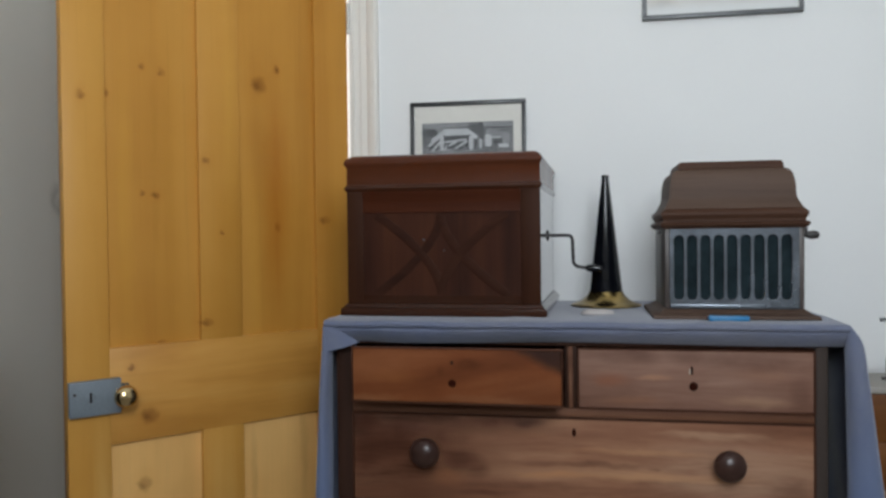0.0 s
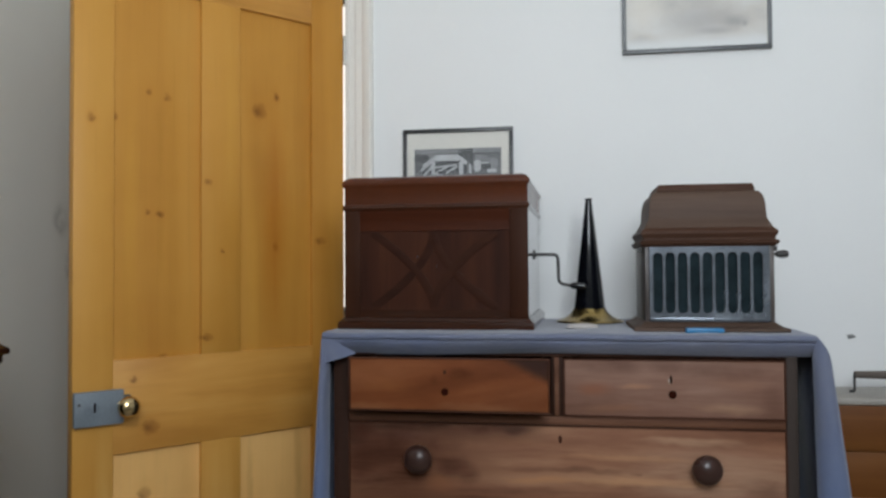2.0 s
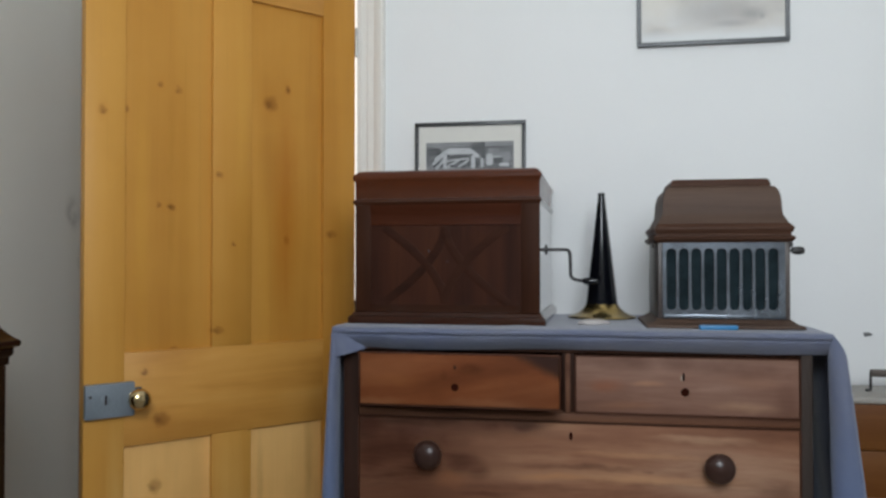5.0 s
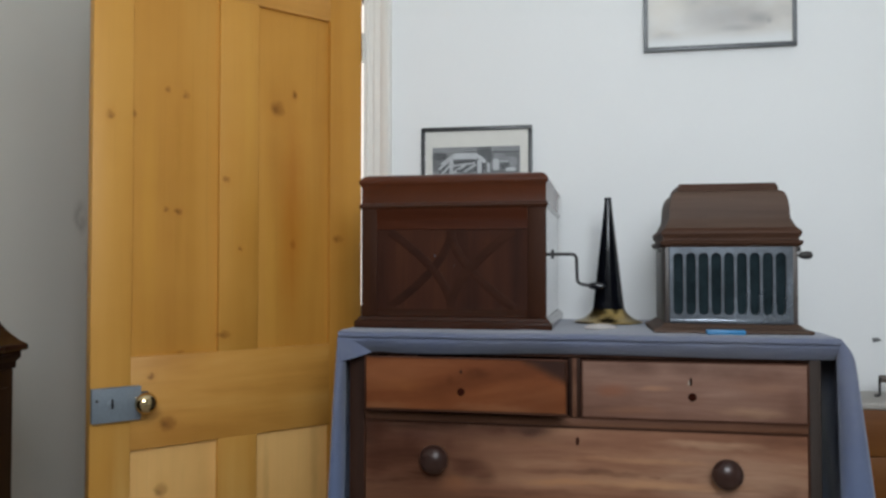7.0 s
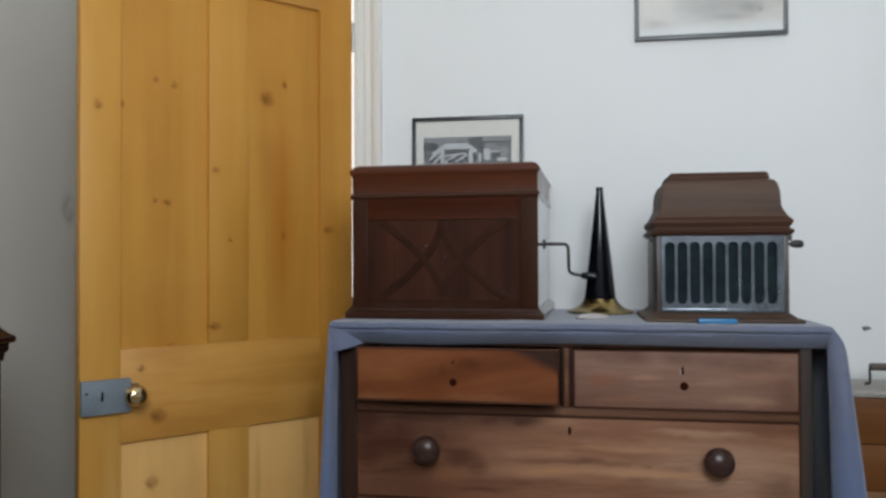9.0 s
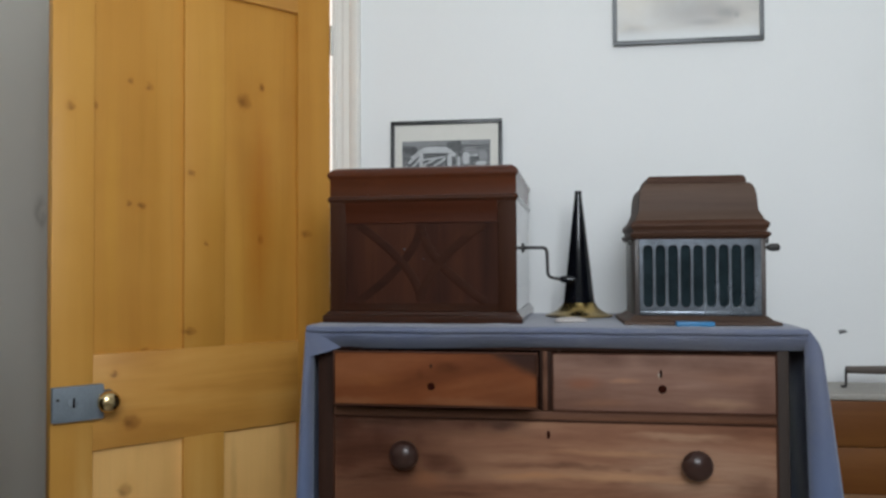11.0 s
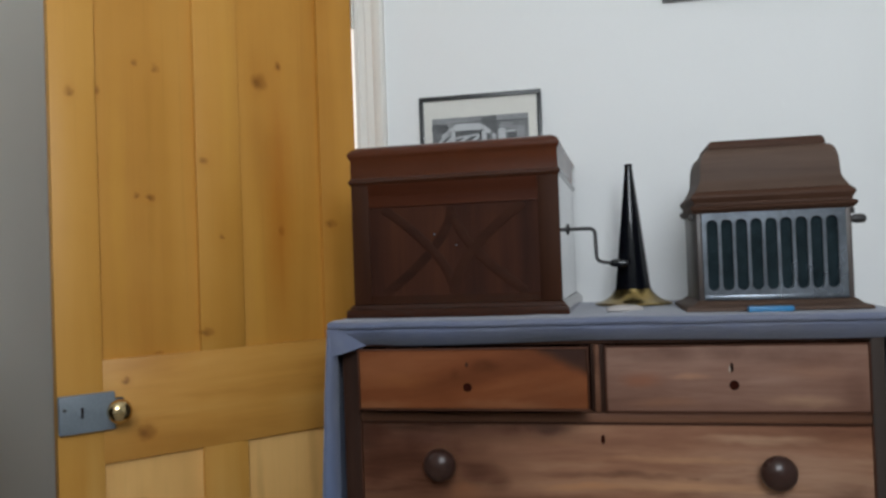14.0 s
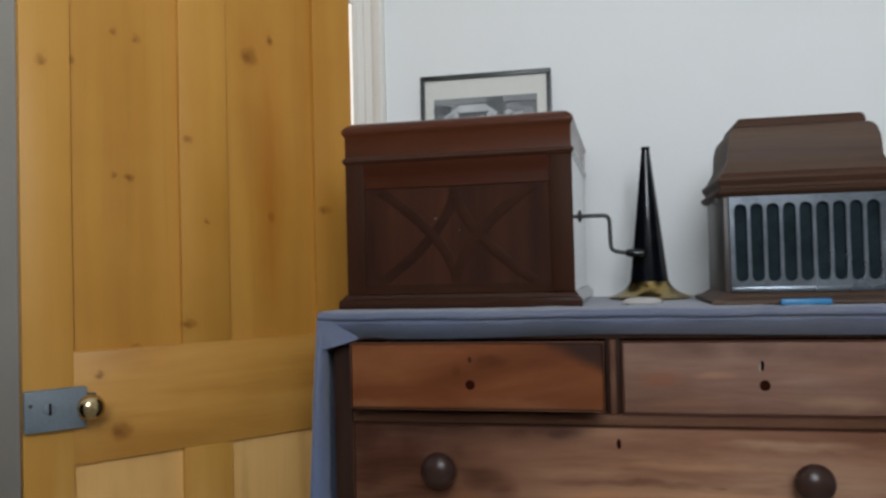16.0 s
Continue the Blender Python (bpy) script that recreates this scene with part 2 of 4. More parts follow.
M_MAHOGANY_LID = wood("red_mahogany", (0.04415, 0.01124, 0.003846), (0.08168, 0.02033, 0.00625), (0.1192, 0.03211, 0.009615), "x", 50.0, (0.3, 0.38), bump=0.02, spec=0.12, coat=0.5)
M_COVE = wood("red_mahogany_cove", (0.024, 0.0058, 0.0022), (0.045, 0.0105, 0.0035), (0.065, 0.0165, 0.0055), "x", 50.0, (0.35, 0.45), bump=0.02, spec=0.1)
M_PANEL = wood("mahogany_panel", (0.02294, 0.007661, 0.004381), (0.04358, 0.01378, 0.006958), (0.06881, 0.02214, 0.009665), "z", 40.0, (0.55, 0.65), bump=0.05, spec=0.08, reach=(0.4, 0.62), broad=4.0)
M_FRAMING = wood("dark_mahogany_framing", (0.02086, 0.007402, 0.003769), (0.03913, 0.01387, 0.006785), (0.05739, 0.02114, 0.0098), "z", 50.0, (0.5, 0.6), bump=0.03, spec=0.07)
M_FRET = wood("dark_fretwork", (0.01831, 0.006886, 0.00405), (0.03091, 0.01083, 0.00594), (0.04349, 0.01536, 0.0081), "x", 50.0, (0.55, 0.65), bump=0.03, spec=0.06)
M_OAK = wood("brown_oak", (0.04352, 0.02722, 0.01872), (0.07946, 0.04851, 0.03441), (0.1154, 0.07326, 0.05364), "x", 70.0, (0.5, 0.6), bump=0.12, spec=0.15)
M_OAK_DARK = wood("brown_oak_edge", (0.036, 0.017, 0.0105), (0.064, 0.030, 0.018), (0.096, 0.048, 0.029), "x", 70.0, (0.5, 0.6), bump=0.12, spec=0.12)
M_OAK_UP = wood("brown_oak_upright", (0.034, 0.026, 0.023), (0.058, 0.044, 0.038), (0.080, 0.062, 0.053), "z", 70.0, (0.38, 0.5), bump=0.15)
M_NICKEL = plain("dull_nickel", (0.130, 0.146, 0.168), 0.25, 0.75, vary=0.36, scale=14, bump=0.02)
M_GAUZE = plain("dark_gauze", (0.015, 0.0235, 0.0275), 0.9, vary=0.4, scale=60, bump=0.4, spec=0.03)
M_CHEST = wood("worn_mahogany_carcass", (0.01755, 0.00784, 0.005076), (0.03315, 0.0149, 0.009504), (0.0546, 0.0252, 0.0162), "z", 40.0, (0.55, 0.65), bump=0.12, spec=0.10)
M_CHEST_DUSTY = wood("dusty_mahogany_carcass", (0.026, 0.0195, 0.0165), (0.043, 0.032, 0.027), (0.062, 0.047, 0.040), "z", 40.0, (0.55, 0.65), bump=0.12, spec=0.10)
M_CHEST_RAIL = wood("worn_mahogany_rail", (0.03671, 0.01317, 0.006935), (0.06955, 0.02587, 0.01397), (0.114, 0.0461, 0.02601), "x", 40.0, (0.5, 0.62), bump=0.12, spec=0.12)
M_RAIL_WORN = wood("worn_faded_rail", (0.0648, 0.0261, 0.01428), (0.1188, 0.0522, 0.02958), (0.189, 0.09396, 0.05712), "x", 30.0, (0.5, 0.6), bump=0.12, spec=0.13)
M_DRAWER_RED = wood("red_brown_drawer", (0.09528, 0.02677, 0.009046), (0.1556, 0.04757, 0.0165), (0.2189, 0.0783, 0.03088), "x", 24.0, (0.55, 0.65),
                    stains_and_shade=[(-0.06, 0.925, 0.045, 0.018, 0.5), (-0.115, 0.915, 0.012, 0.015, 0.4)], bump=0.08, spec=0.07, reach=(0.34, 0.67), broad=5.5, stretch=0.3, bends=1.5, weights=(0.5, 0.18, 0.32),
                    # dark upper corner stands for the cloth's shadow on the drawer front
                    shade_wedge=(0.036, 0.951, 0.486, 0.874, 0.026, 0.9, (0.024, 0.012, 0.009)), patches=[(0.08, 0.86, 0.12, 0.06, 0.4, (0.115, 0.043, 0.021)), (-0.22, 0.90, 0.09, 0.022, 0.5, (0.23, 0.082, 0.026)), (-0.28, 0.85, 0.10, 0.014, 0.5, (0.29, 0.135, 0.062)), (-0.03, 0.85, 0.14, 0.016, 0.45, (0.24, 0.105, 0.050)), (-0.29, 0.93, 0.05, 0.03, 0.4, (0.24, 0.09, 0.035))])
M_DRAWER = wood("faded_brown_drawer", (0.131, 0.0618, 0.04032), (0.1988, 0.1051, 0.07392), (0.2667, 0.1566, 0.1142), "x", 36.0, (0.5, 0.6), bump=0.14, spec=0.13, reach=(0.37, 0.64), broad=7.0, bends=1.2, stretch=0.13, weights=(0.42, 0.33, 0.25),
                # spots along the top edge darken it as the overhanging cloth's shade does
                stains_and_shade=[(0.50, 0.935, 0.16, 0.03, 0.5), (0.27, 0.94, 0.12, 0.025, 0.5), (0.62, 0.86, 0.03, 0.05, 0.3), (0.39, 0.945, 0.05, 0.03, 0.5)],
                patches=[(0.33, 0.895, 0.05, 0.010, 0.8, (0.36, 0.185, 0.105)), (0.28, 0.845, 0.10, 0.014, 0.5, (0.25, 0.115, 0.060)), (0.53, 0.85, 0.10, 0.016, 0.7, (0.36, 0.215, 0.135)), (0.24, 0.89, 0.06, 0.022, 0.6, (0.24, 0.080, 0.034)), (0.55, 0.90, 0.09, 0.02, 0.5, (0.25, 0.125, 0.075))])
M_DRAWER_LONG = wood("patched_brown_drawer", (0.1298, 0.0528, 0.0286), (0.209, 0.0935, 0.0528), (0.3025, 0.1562, 0.0902), "x", 34.0, (0.5, 0.6), bump=0.14, spec=0.13, reach=(0.37, 0.64), broad=6.5, bends=1.3, stretch=0.13, weights=(0.42, 0.33, 0.25),
                     # real stains, and the pulled drawer's shadow painted along the top edge
                     stains_and_shade=[(-0.25, 0.75, 0.10, 0.06, 0.75), (-0.30, 0.70, 0.05, 0.05, 0.5), (-0.20, 0.69, 0.05, 0.03, 0.35), (-0.02, 0.635, 0.09, 0.012, 0.5), (-0.12, 0.755, 0.08, 0.03, 0.6), (-0.09, 0.70, 0.05, 0.025, 0.5), (-0.30, 0.785, 0.05, 0.03, 0.8),
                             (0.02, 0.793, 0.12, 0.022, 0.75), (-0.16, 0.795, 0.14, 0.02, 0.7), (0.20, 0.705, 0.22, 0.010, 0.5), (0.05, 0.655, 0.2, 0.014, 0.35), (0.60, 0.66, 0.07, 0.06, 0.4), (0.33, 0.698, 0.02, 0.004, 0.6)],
                     # dark upper left paints that shadow too; pale right stands for stronger light
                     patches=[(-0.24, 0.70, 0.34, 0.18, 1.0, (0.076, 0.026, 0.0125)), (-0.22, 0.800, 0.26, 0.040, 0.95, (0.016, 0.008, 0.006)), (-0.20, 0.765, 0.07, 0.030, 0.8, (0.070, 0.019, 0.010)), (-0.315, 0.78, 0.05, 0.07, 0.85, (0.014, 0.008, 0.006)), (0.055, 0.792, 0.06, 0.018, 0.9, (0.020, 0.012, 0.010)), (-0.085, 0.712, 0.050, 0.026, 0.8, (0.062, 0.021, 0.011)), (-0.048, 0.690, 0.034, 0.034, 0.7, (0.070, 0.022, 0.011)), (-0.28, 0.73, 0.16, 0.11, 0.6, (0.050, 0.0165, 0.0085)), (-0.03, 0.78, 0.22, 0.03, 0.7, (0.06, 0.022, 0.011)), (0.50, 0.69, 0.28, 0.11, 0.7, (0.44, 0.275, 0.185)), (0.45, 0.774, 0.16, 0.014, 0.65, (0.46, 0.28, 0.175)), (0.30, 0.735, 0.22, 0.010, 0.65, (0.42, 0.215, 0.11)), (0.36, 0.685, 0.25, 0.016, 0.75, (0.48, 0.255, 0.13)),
                              (0.12, 0.68, 0.12, 0.012, 0.7, (0.42, 0.195, 0.09)), (-0.11, 0.665, 0.06, 0.03, 0.55, (0.28, 0.115, 0.05)), (0.06, 0.765, 0.10, 0.010, 0.45, (0.24, 0.11, 0.055)), (-0.21, 0.77, 0.10, 0.018, 0.5, (0.13, 0.062, 0.042))])
M_KNOB = wood("dark_turned_knob", (0.0252, 0.0114, 0.00864), (0.0408, 0.0186, 0.01416), (0.06, 0.0288, 0.0216), "x", 60.0, (0.27, 0.33), bump=0.05, spec=0.34)
M_HOLE = plain("hole_black", (0.010, 0.004, 0.003), 0.95, spec=0.0)
M_KNOB_HOLE = plain("hole_red_brown", (0.026, 0.0065, 0.004), 0.95, spec=0.0)
M_BLACK = plain("black_enamel", (0.003, 0.0036, 0.0058), 0.19, vary=0.3, scale=20, bump=0.0, spec=0.40)
M_FRAME = plain("black_frame", (0.022, 0.023, 0.024), 0.4, vary=0.3, scale=50)
M_FRAME_GREY = plain("pewter_frame", (0.115, 0.120, 0.125), 0.45, 0.2, vary=0.25, scale=50)
M_MAT = plain("ivory_mount", (0.70, 0.675, 0.62), 0.8, vary=0.04, scale=12, spec=0.2)
M_PALE = plain("pale_ink", (0.52, 0.525, 0.53), 0.7, vary=0.12, scale=60)
M_CREAM = plain("cream_paper", (0.46, 0.42, 0.40), 0.6, vary=0.05)
M_BLUE = plain("bright_blue_card", (0.028, 0.18, 0.37), 0.45, vary=0.1)
M_CASE = wood("brown_veneer", (0.0731, 0.02408, 0.00516), (0.129, 0.04472, 0.00903), (0.1677, 0.06364, 0.01333), "x", 26.0, (0.45, 0.55), bump=0.1, spec=0.2)
M_CASE_TOP = plain("grey_case_top", (0.30, 0.275, 0.24), 0.5, vary=0.12, scale=20)
M_GRIP = wood("dark_grip", (0.055, 0.042, 0.034), (0.085, 0.066, 0.054), (0.11, 0.088, 0.072), "x", 60.0, (0.5, 0.6))
M_TABLE = wood("light_brown_table", (0.20, 0.105, 0.05), (0.30, 0.17, 0.085), (0.37, 0.22, 0.12), "x", 30.0, (0.35, 0.5))


def photo_material(name, sepia):
    """A print: soft grey tones in broad patches."""
    g = Graph(name)
    tone = g.noise(g.mapped((5, 1, 9)), 1.6, 3.0, 0.5, 0.4)
    if sepia:
        col = g.ramp(tone, [(0.25, (0.50, 0.485, 0.465)), (0.48, (0.62, 0.59, 0.545)), (0.70, (0.68, 0.67, 0.645))])
        for x, z, a, b, s in ((0.58, 1.870, 0.17, 0.07, 0.45), (0.665, 1.860, 0.050, 0.026, 0.5), (0.69, 1.852, 0.012, 0.014, 0.5), (0.61, 1.836, 0.08, 0.016, 0.4)):
            col = g.mix(g.maths("MULTIPLY", g.blob(x, 0, z, a, 0, b, 0.05), s), col, (0.26, 0.25, 0.25))
        col = g.mix(g.maths("MULTIPLY", g.blob(0.40, 0, 1.90, 0.09, 0, 0.09, 0.1), 0.5), col, (0.80, 0.75, 0.67))
        col = g.mix(g.span(g.noise(g.co, 2.0), 0.3, 0.7, 0.0, 0.15), col, (0.5, 0.5, 0.5))
        low = g.t.nodes.new("ShaderNodeSeparateXYZ")
        g.put(low, 0, g.co)
        col = g.mix(g.span(low.outputs[2], 1.80, 1.83, 0.85, 0.0, True), col, (0.72, 0.73, 0.73))
    else:
        col = g.ramp(tone, [(0.35, (0.11, 0.112, 0.114)), (0.5, (0.20, 0.202, 0.204)), (0.65, (0.31, 0.312, 0.313))])
    return g.done(col, 0.55, spec=0.2)


def cloth_material():
    g = Graph("blue_grey_cotton")
    weave = g.maths("MAXIMUM", g.noise(g.mapped((1, 1, 9)), 420.0, 2.0), g.noise(g.mapped((9, 1, 1)), 420.0, 2.0))
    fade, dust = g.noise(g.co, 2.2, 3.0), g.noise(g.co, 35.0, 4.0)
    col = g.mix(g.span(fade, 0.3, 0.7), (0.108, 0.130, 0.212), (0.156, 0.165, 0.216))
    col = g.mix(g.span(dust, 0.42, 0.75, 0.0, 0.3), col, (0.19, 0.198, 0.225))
    # bluer towards the bottom: the cooler light on the hanging ends, put into colour
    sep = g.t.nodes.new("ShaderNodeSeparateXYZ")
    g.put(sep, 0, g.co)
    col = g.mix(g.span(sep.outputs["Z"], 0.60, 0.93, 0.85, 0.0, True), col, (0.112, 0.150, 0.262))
    g.bump(g.maths("ADD", weave, dust), 0.25, 0.0015)
    m = g.done(col, 0.9, spec=0.15)
    g.put(g.b, "Sheen Weight", 0.35)
    g.put(g.b, "Sheen Roughness", 0.45)
    return m


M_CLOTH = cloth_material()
M_PHOTO = photo_material("grey_photograph", False)
M_SEPIA = photo_material("pale_landscape_print", True)
M_GLASS = bpy.data.materials.new("picture_glass")
M_GLASS.use_nodes = True
_g = M_GLASS.node_tree
_mix, _clear, _gloss, _fres = (_g.nodes.new(k) for k in ("ShaderNodeMixShader", "ShaderNodeBsdfTransparent", "ShaderNodeBsdfGlossy", "ShaderNodeFresnel"))
_gloss.inputs["Roughness"].default_value = 0.03
_fres.inputs["IOR"].default_value = 1.35
_g.links.new(_fres.outputs[0], _mix.inputs[0])
_g.links.new(_clear.outputs[0], _mix.inputs[1])
_g.links.new(_gloss.outputs[0], _mix.inputs[2])
_g.links.new(_mix.outputs[0], _g.nodes["Material Output"].inputs[0])


# ---------------------------------------------------------------- mesh helpers
def box(bm, x0, x1, y0, y1, z0, z1, bev=0.0, seg=2):
    made = bmesh.ops.create_cube(bm, size=1.0, matrix=Matrix.LocRotScale(((x0 + x1) / 2, (y0 + y1) / 2, (z0 + z1) / 2), None, (x1 - x0, y1 - y0, z1 - z0)))
    if bev:
        edges = list({e for v in made["verts"] for e in v.link_edges})
        bmesh.ops.bevel(bm, geom=edges, offset=bev, segments=seg, profile=0.5, affect="EDGES")
    return bm


def a_box(*args, **kw):
    return box(bmesh.new(), *args, **kw)


def loops(bm, rings, close=True, caps=True):
    """Joins rings of points, each of the same number, into a skin."""
    rows = [[bm.verts.new(p) for p in ring] for ring in rings]
    n = len(rows[0])
    for a, b in zip(rows, rows[1:]):
        for k in range(n if close else n - 1):
            bm.faces.new((a[k], a[(k + 1) % n], b[(k + 1) % n], b[k]))
    if caps:
        bm.faces.new(rows[0][::-1])
        bm.faces.new(rows[-1])
    return bm


def turned(bm, profile, m=Matrix(), n=32):
    """A turned form: (radius, height) along the local z of m."""
    return loops(bm, [[m @ Vector((r * math.cos(2 * math.pi * k / n), r * math.sin(2 * math.pi * k / n), z)) for k in range(n)] for r, z in profile])


def stepped(bm, rects):
    """A moulded block: rectangles (x0, x1, y0, y1, z) from the bottom up."""
    return loops(bm, [[(x0, y0, z), (x1, y0, z), (x1, y1, z), (x0, y1, z)] for x0, x1, y0, y1, z in rects])


def moulded(bm, x0, x1, y0, y1, profile):
    """A moulded block from (outset, height) pairs round the rectangle."""
    return stepped(bm, [(x0 - o, x1 + o, y0 - o, y1 + o, z) for o, z in profile])


def rod(bm, points, radius, n=12):
    """A round bar along points, with rounded bends given by the points themselves."""
    pts = [Vector(p) for p in points]
    rings, side = [], None
    for k, p in enumerate(pts):
        d = (pts[min(k + 1, len(pts) - 1)] - pts[max(k - 1, 0)]).normalized()
        side = (Vector((0.3, 1, 0.2)) if side is None else side)
        side = (side - d * side.dot(d)).normalized()
        up = d.cross(side)
        r = radius[k] if isinstance(radius, (list, tuple)) else radius
        rings.append([p + r * (math.cos(2 * math.pi * j / n) * side + math.sin(2 * math.pi * j / n) * up) for j in range(n)])
    return loops(bm, rings)


def bend(points, r=0.012, steps=5):
    """Rounds the corners of a line of points."""
    pts = [Vector(p) for p in points]
    out = [pts[0]]
    for a, b, c in zip(pts, pts[1:], pts[2:]):
        p, q = b + (a - b).normalized() * r, b + (c - b).normalized() * r
        out += [p.lerp(b, t).lerp(b.lerp(q, t), t) for t in (k / steps for k in range(steps + 1))]
    return out + [pts[-1]]


def to_object(name, bm, material, angle=35):
    bmesh.ops.recalc_face_normals(bm, faces=bm.faces)
    me = bpy.data.meshes.new(name)
    bm.to_mesh(me)
    bm.free()
    me.materials.append(material)
    me.polygons.foreach_set("use_smooth", [True] * len(me.polygons))
    me.set_sharp_from_angle(angle=radians(angle))
    return new(name, me)


def part(name, bm, material, parent, label="", angle=35):
    ob = to_object(name, bm, material, angle)
    ob.parent = parent
    if label:
        tagged(ob, label)
    return ob


def thing(name, m, label, category, group="", kind=""):
    ob = new(name)
    ob.matrix_world = m
    ob.empty_display_size = 0.05
    return tagged(ob, label, category, group, kind)


def fixed(name, bm, material, label, category="", angle=35):
    return tagged(to_object(name, bm, material, angle), label, category or name.split("_")[0], kind="structure")


# ---------------------------------------------------------------- the room
OPEN_X0, OPEN_X1, OPEN_H, WALL_T = -1.265, -0.4845, 2.07, 0.13
X0, X1, Y0, Y1, H = ROOM_X0, ROOM_X1, ROOM_Y0, ROOM_Y1, ROOM_H

bm = bmesh.new()
box(bm, X0 - 0.15, OPEN_X0 - 0.02, Y1, Y1 + WALL_T, 0, H)
box(bm, OPEN_X1 + 0.02, X1 + 0.15, Y1, Y1 + WALL_T, 0, H)
box(bm, OPEN_X0 - 0.02, OPEN_X1 + 0.02, Y1, Y1 + WALL_T, OPEN_H + 0.02, H)
fixed("wall_north", bm, M_WALL, "white painted plaster wall behind the chest of drawers", "wall")
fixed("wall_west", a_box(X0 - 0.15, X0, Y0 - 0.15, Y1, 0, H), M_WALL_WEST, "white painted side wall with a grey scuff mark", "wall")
fixed("wall_east", a_box(X1, X1 + 0.15, Y0 - 0.15, Y1, 0, H), M_WALL, "white painted side wall of the room", "wall")
bm = bmesh.new()
box(bm, X0, WIN_X0, Y0 - 0.15, Y0, 0, H)
box(bm, WIN_X1, X1, Y0 - 0.15, Y0, 0, H)
box(bm, WIN_X0, WIN_X1, Y0 - 0.15, Y0, 0, WIN_Z0)
box(bm, WIN_X0, WIN_X1, Y0 - 0.15, Y0, WIN_Z1, H)
fixed("wall_south", bm, M_WALL, "white painted wall with the window", "wall")
fixed("floor", a_box(X0 - 0.15, X1 + 0.15, Y0 - 0.15, 3.75, -0.1, 0), M_FLOOR, "beige carpeted floor of room and hall", "floor")
fixed("ceiling", a_box(X0 - 0.15, X1 + 0.15, Y0 - 0.15, Y1 + WALL_T, H, H + 0.1), M_CEIL, "white painted ceiling", "ceiling")

# hall beyond the door
bm = bmesh.new()
box(bm, -2.75, HALL_X0, 3.5, 3.62, 0, H)
box(bm, HALL_X1, 1.0, 3.5, 3.62, 0, H)
box(bm, HALL_X0, HALL_X1, 3.5, 3.62, 0, HALL_Z0)
box(bm, HALL_X0, HALL_X1, 3.5, 3.62, HALL_Z1, H)
fixed("wall_hall_north", bm, M_WALL, "pale painted wall of the hall with an added narrow window", "wall")
fixed("wall_hall_east", a_box(0.9, 1.0, Y1 + WALL_T, 3.5, 0, H), M_WALL, "pale painted end wall of the hall", "wall")
fixed("wall_hall_west", a_box(-2.75, -2.6, Y1 - 0.1, 3.5, 0, H), M_WALL, "pale painted end wall of the hall", "wall")
fixed("wall_hall_south", a_box(-2.6, X0 - 0.15, Y1 - 0.1, Y1 + WALL_T, 0, H), M_WALL, "pale painted side wall of the hall", "wall")
fixed("floor_hall", a_box(-2.75, X0 - 0.15, Y1 - 0.1, 3.75, -0.1, 0), M_FLOOR, "beige carpeted floor of the hall", "floor")
fixed("ceiling_hall", a_box(-2.75, 1.0, Y1 + WALL_T, 3.62, H, H + 0.1), M_CEIL, "white ceiling of the hall", "ceiling")

# window behind the camera
win = thing("window_1", pose(0, 0, 0), "white painted sash window in the wall", "window", kind="structure")
for a, b, c, d in ((WIN_X0, WIN_X0 + 0.06, WIN_Z0, WIN_Z1), (WIN_X1 - 0.06, WIN_X1, WIN_Z0, WIN_Z1), (WIN_X0 + 0.06, WIN_X1 - 0.06, WIN_Z0, WIN_Z0 + 0.07),
                   (WIN_X0 + 0.06, WIN_X1 - 0.06, WIN_Z1 - 0.06, WIN_Z1), (WIN_X0 + 0.06, WIN_X1 - 0.06, 2.02, 2.06)):
    part("window_frame", a_box(a, b, Y0 - 0.045, Y0 - 0.005, c, d, bev=0.004), M_TRIM, win)

# unseen hall window and glowing sheet, added to whiten the gap at the hinge
g = Graph("gap_glow")
veil = g.span(g.noise(g.co, 0.8, 2.0), 0.3, 0.7, 1.05, 1.25)
g.put(g.b, "Emission Color", (1.0, 0.93, 0.85, 1))
g.put(g.b, "Emission Strength", veil)
fixed("backdrop", a_box(-1.6, 0.0, 3.95, 3.96, 0.3, 3.4), g.done((0.0, 0.0, 0.0), 1.0, spec=0.0), "plain glowing sheet added outside the hall window", "sky")
hall_win = thing("window_2", pose(0, 0, 0), "unseen narrow white-framed window added in the hall wall", "window", kind="structure")
for a, b, c, d in ((HALL_X0, HALL_X0 + 0.03, HALL_Z0, HALL_Z1), (HALL_X1 - 0.03, HALL_X1, HALL_Z0, HALL_Z1), (HALL_X0 + 0.03, HALL_X1 - 0.03, HALL_Z0, HALL_Z0 + 0.04), (HALL_X0 + 0.03, HALL_X1 - 0.03, HALL_Z1 - 0.04, HALL_Z1)):
    part("window_frame", a_box(a, b, 3.505, 3.545, c, d, bev=0.004), M_TRIM, hall_win)

# door frame: lining and architrave
frame_ob = thing("door_frame", pose(0, 0, 0), "off-white painted moulded door frame and architrave", "door frame", kind="structure")
part("lining", a_box(OPEN_X1, OPEN_X1 + 0.02, Y1 + 0.0, Y1 + WALL_T, 0, OPEN_H), M_TRIM, frame_ob)
part("lining", a_box(OPEN_X0 - 0.02, OPEN_X0, Y1 + 0.0, Y1 + WALL_T, 0, OPEN_H), M_TRIM, frame_ob)
part("lining", a_box(OPEN_X0 - 0.02, OPEN_X1 + 0.02, Y1 + 0.0, Y1 + WALL_T, OPEN_H, OPEN_H + 0.02), M_TRIM, frame_ob)


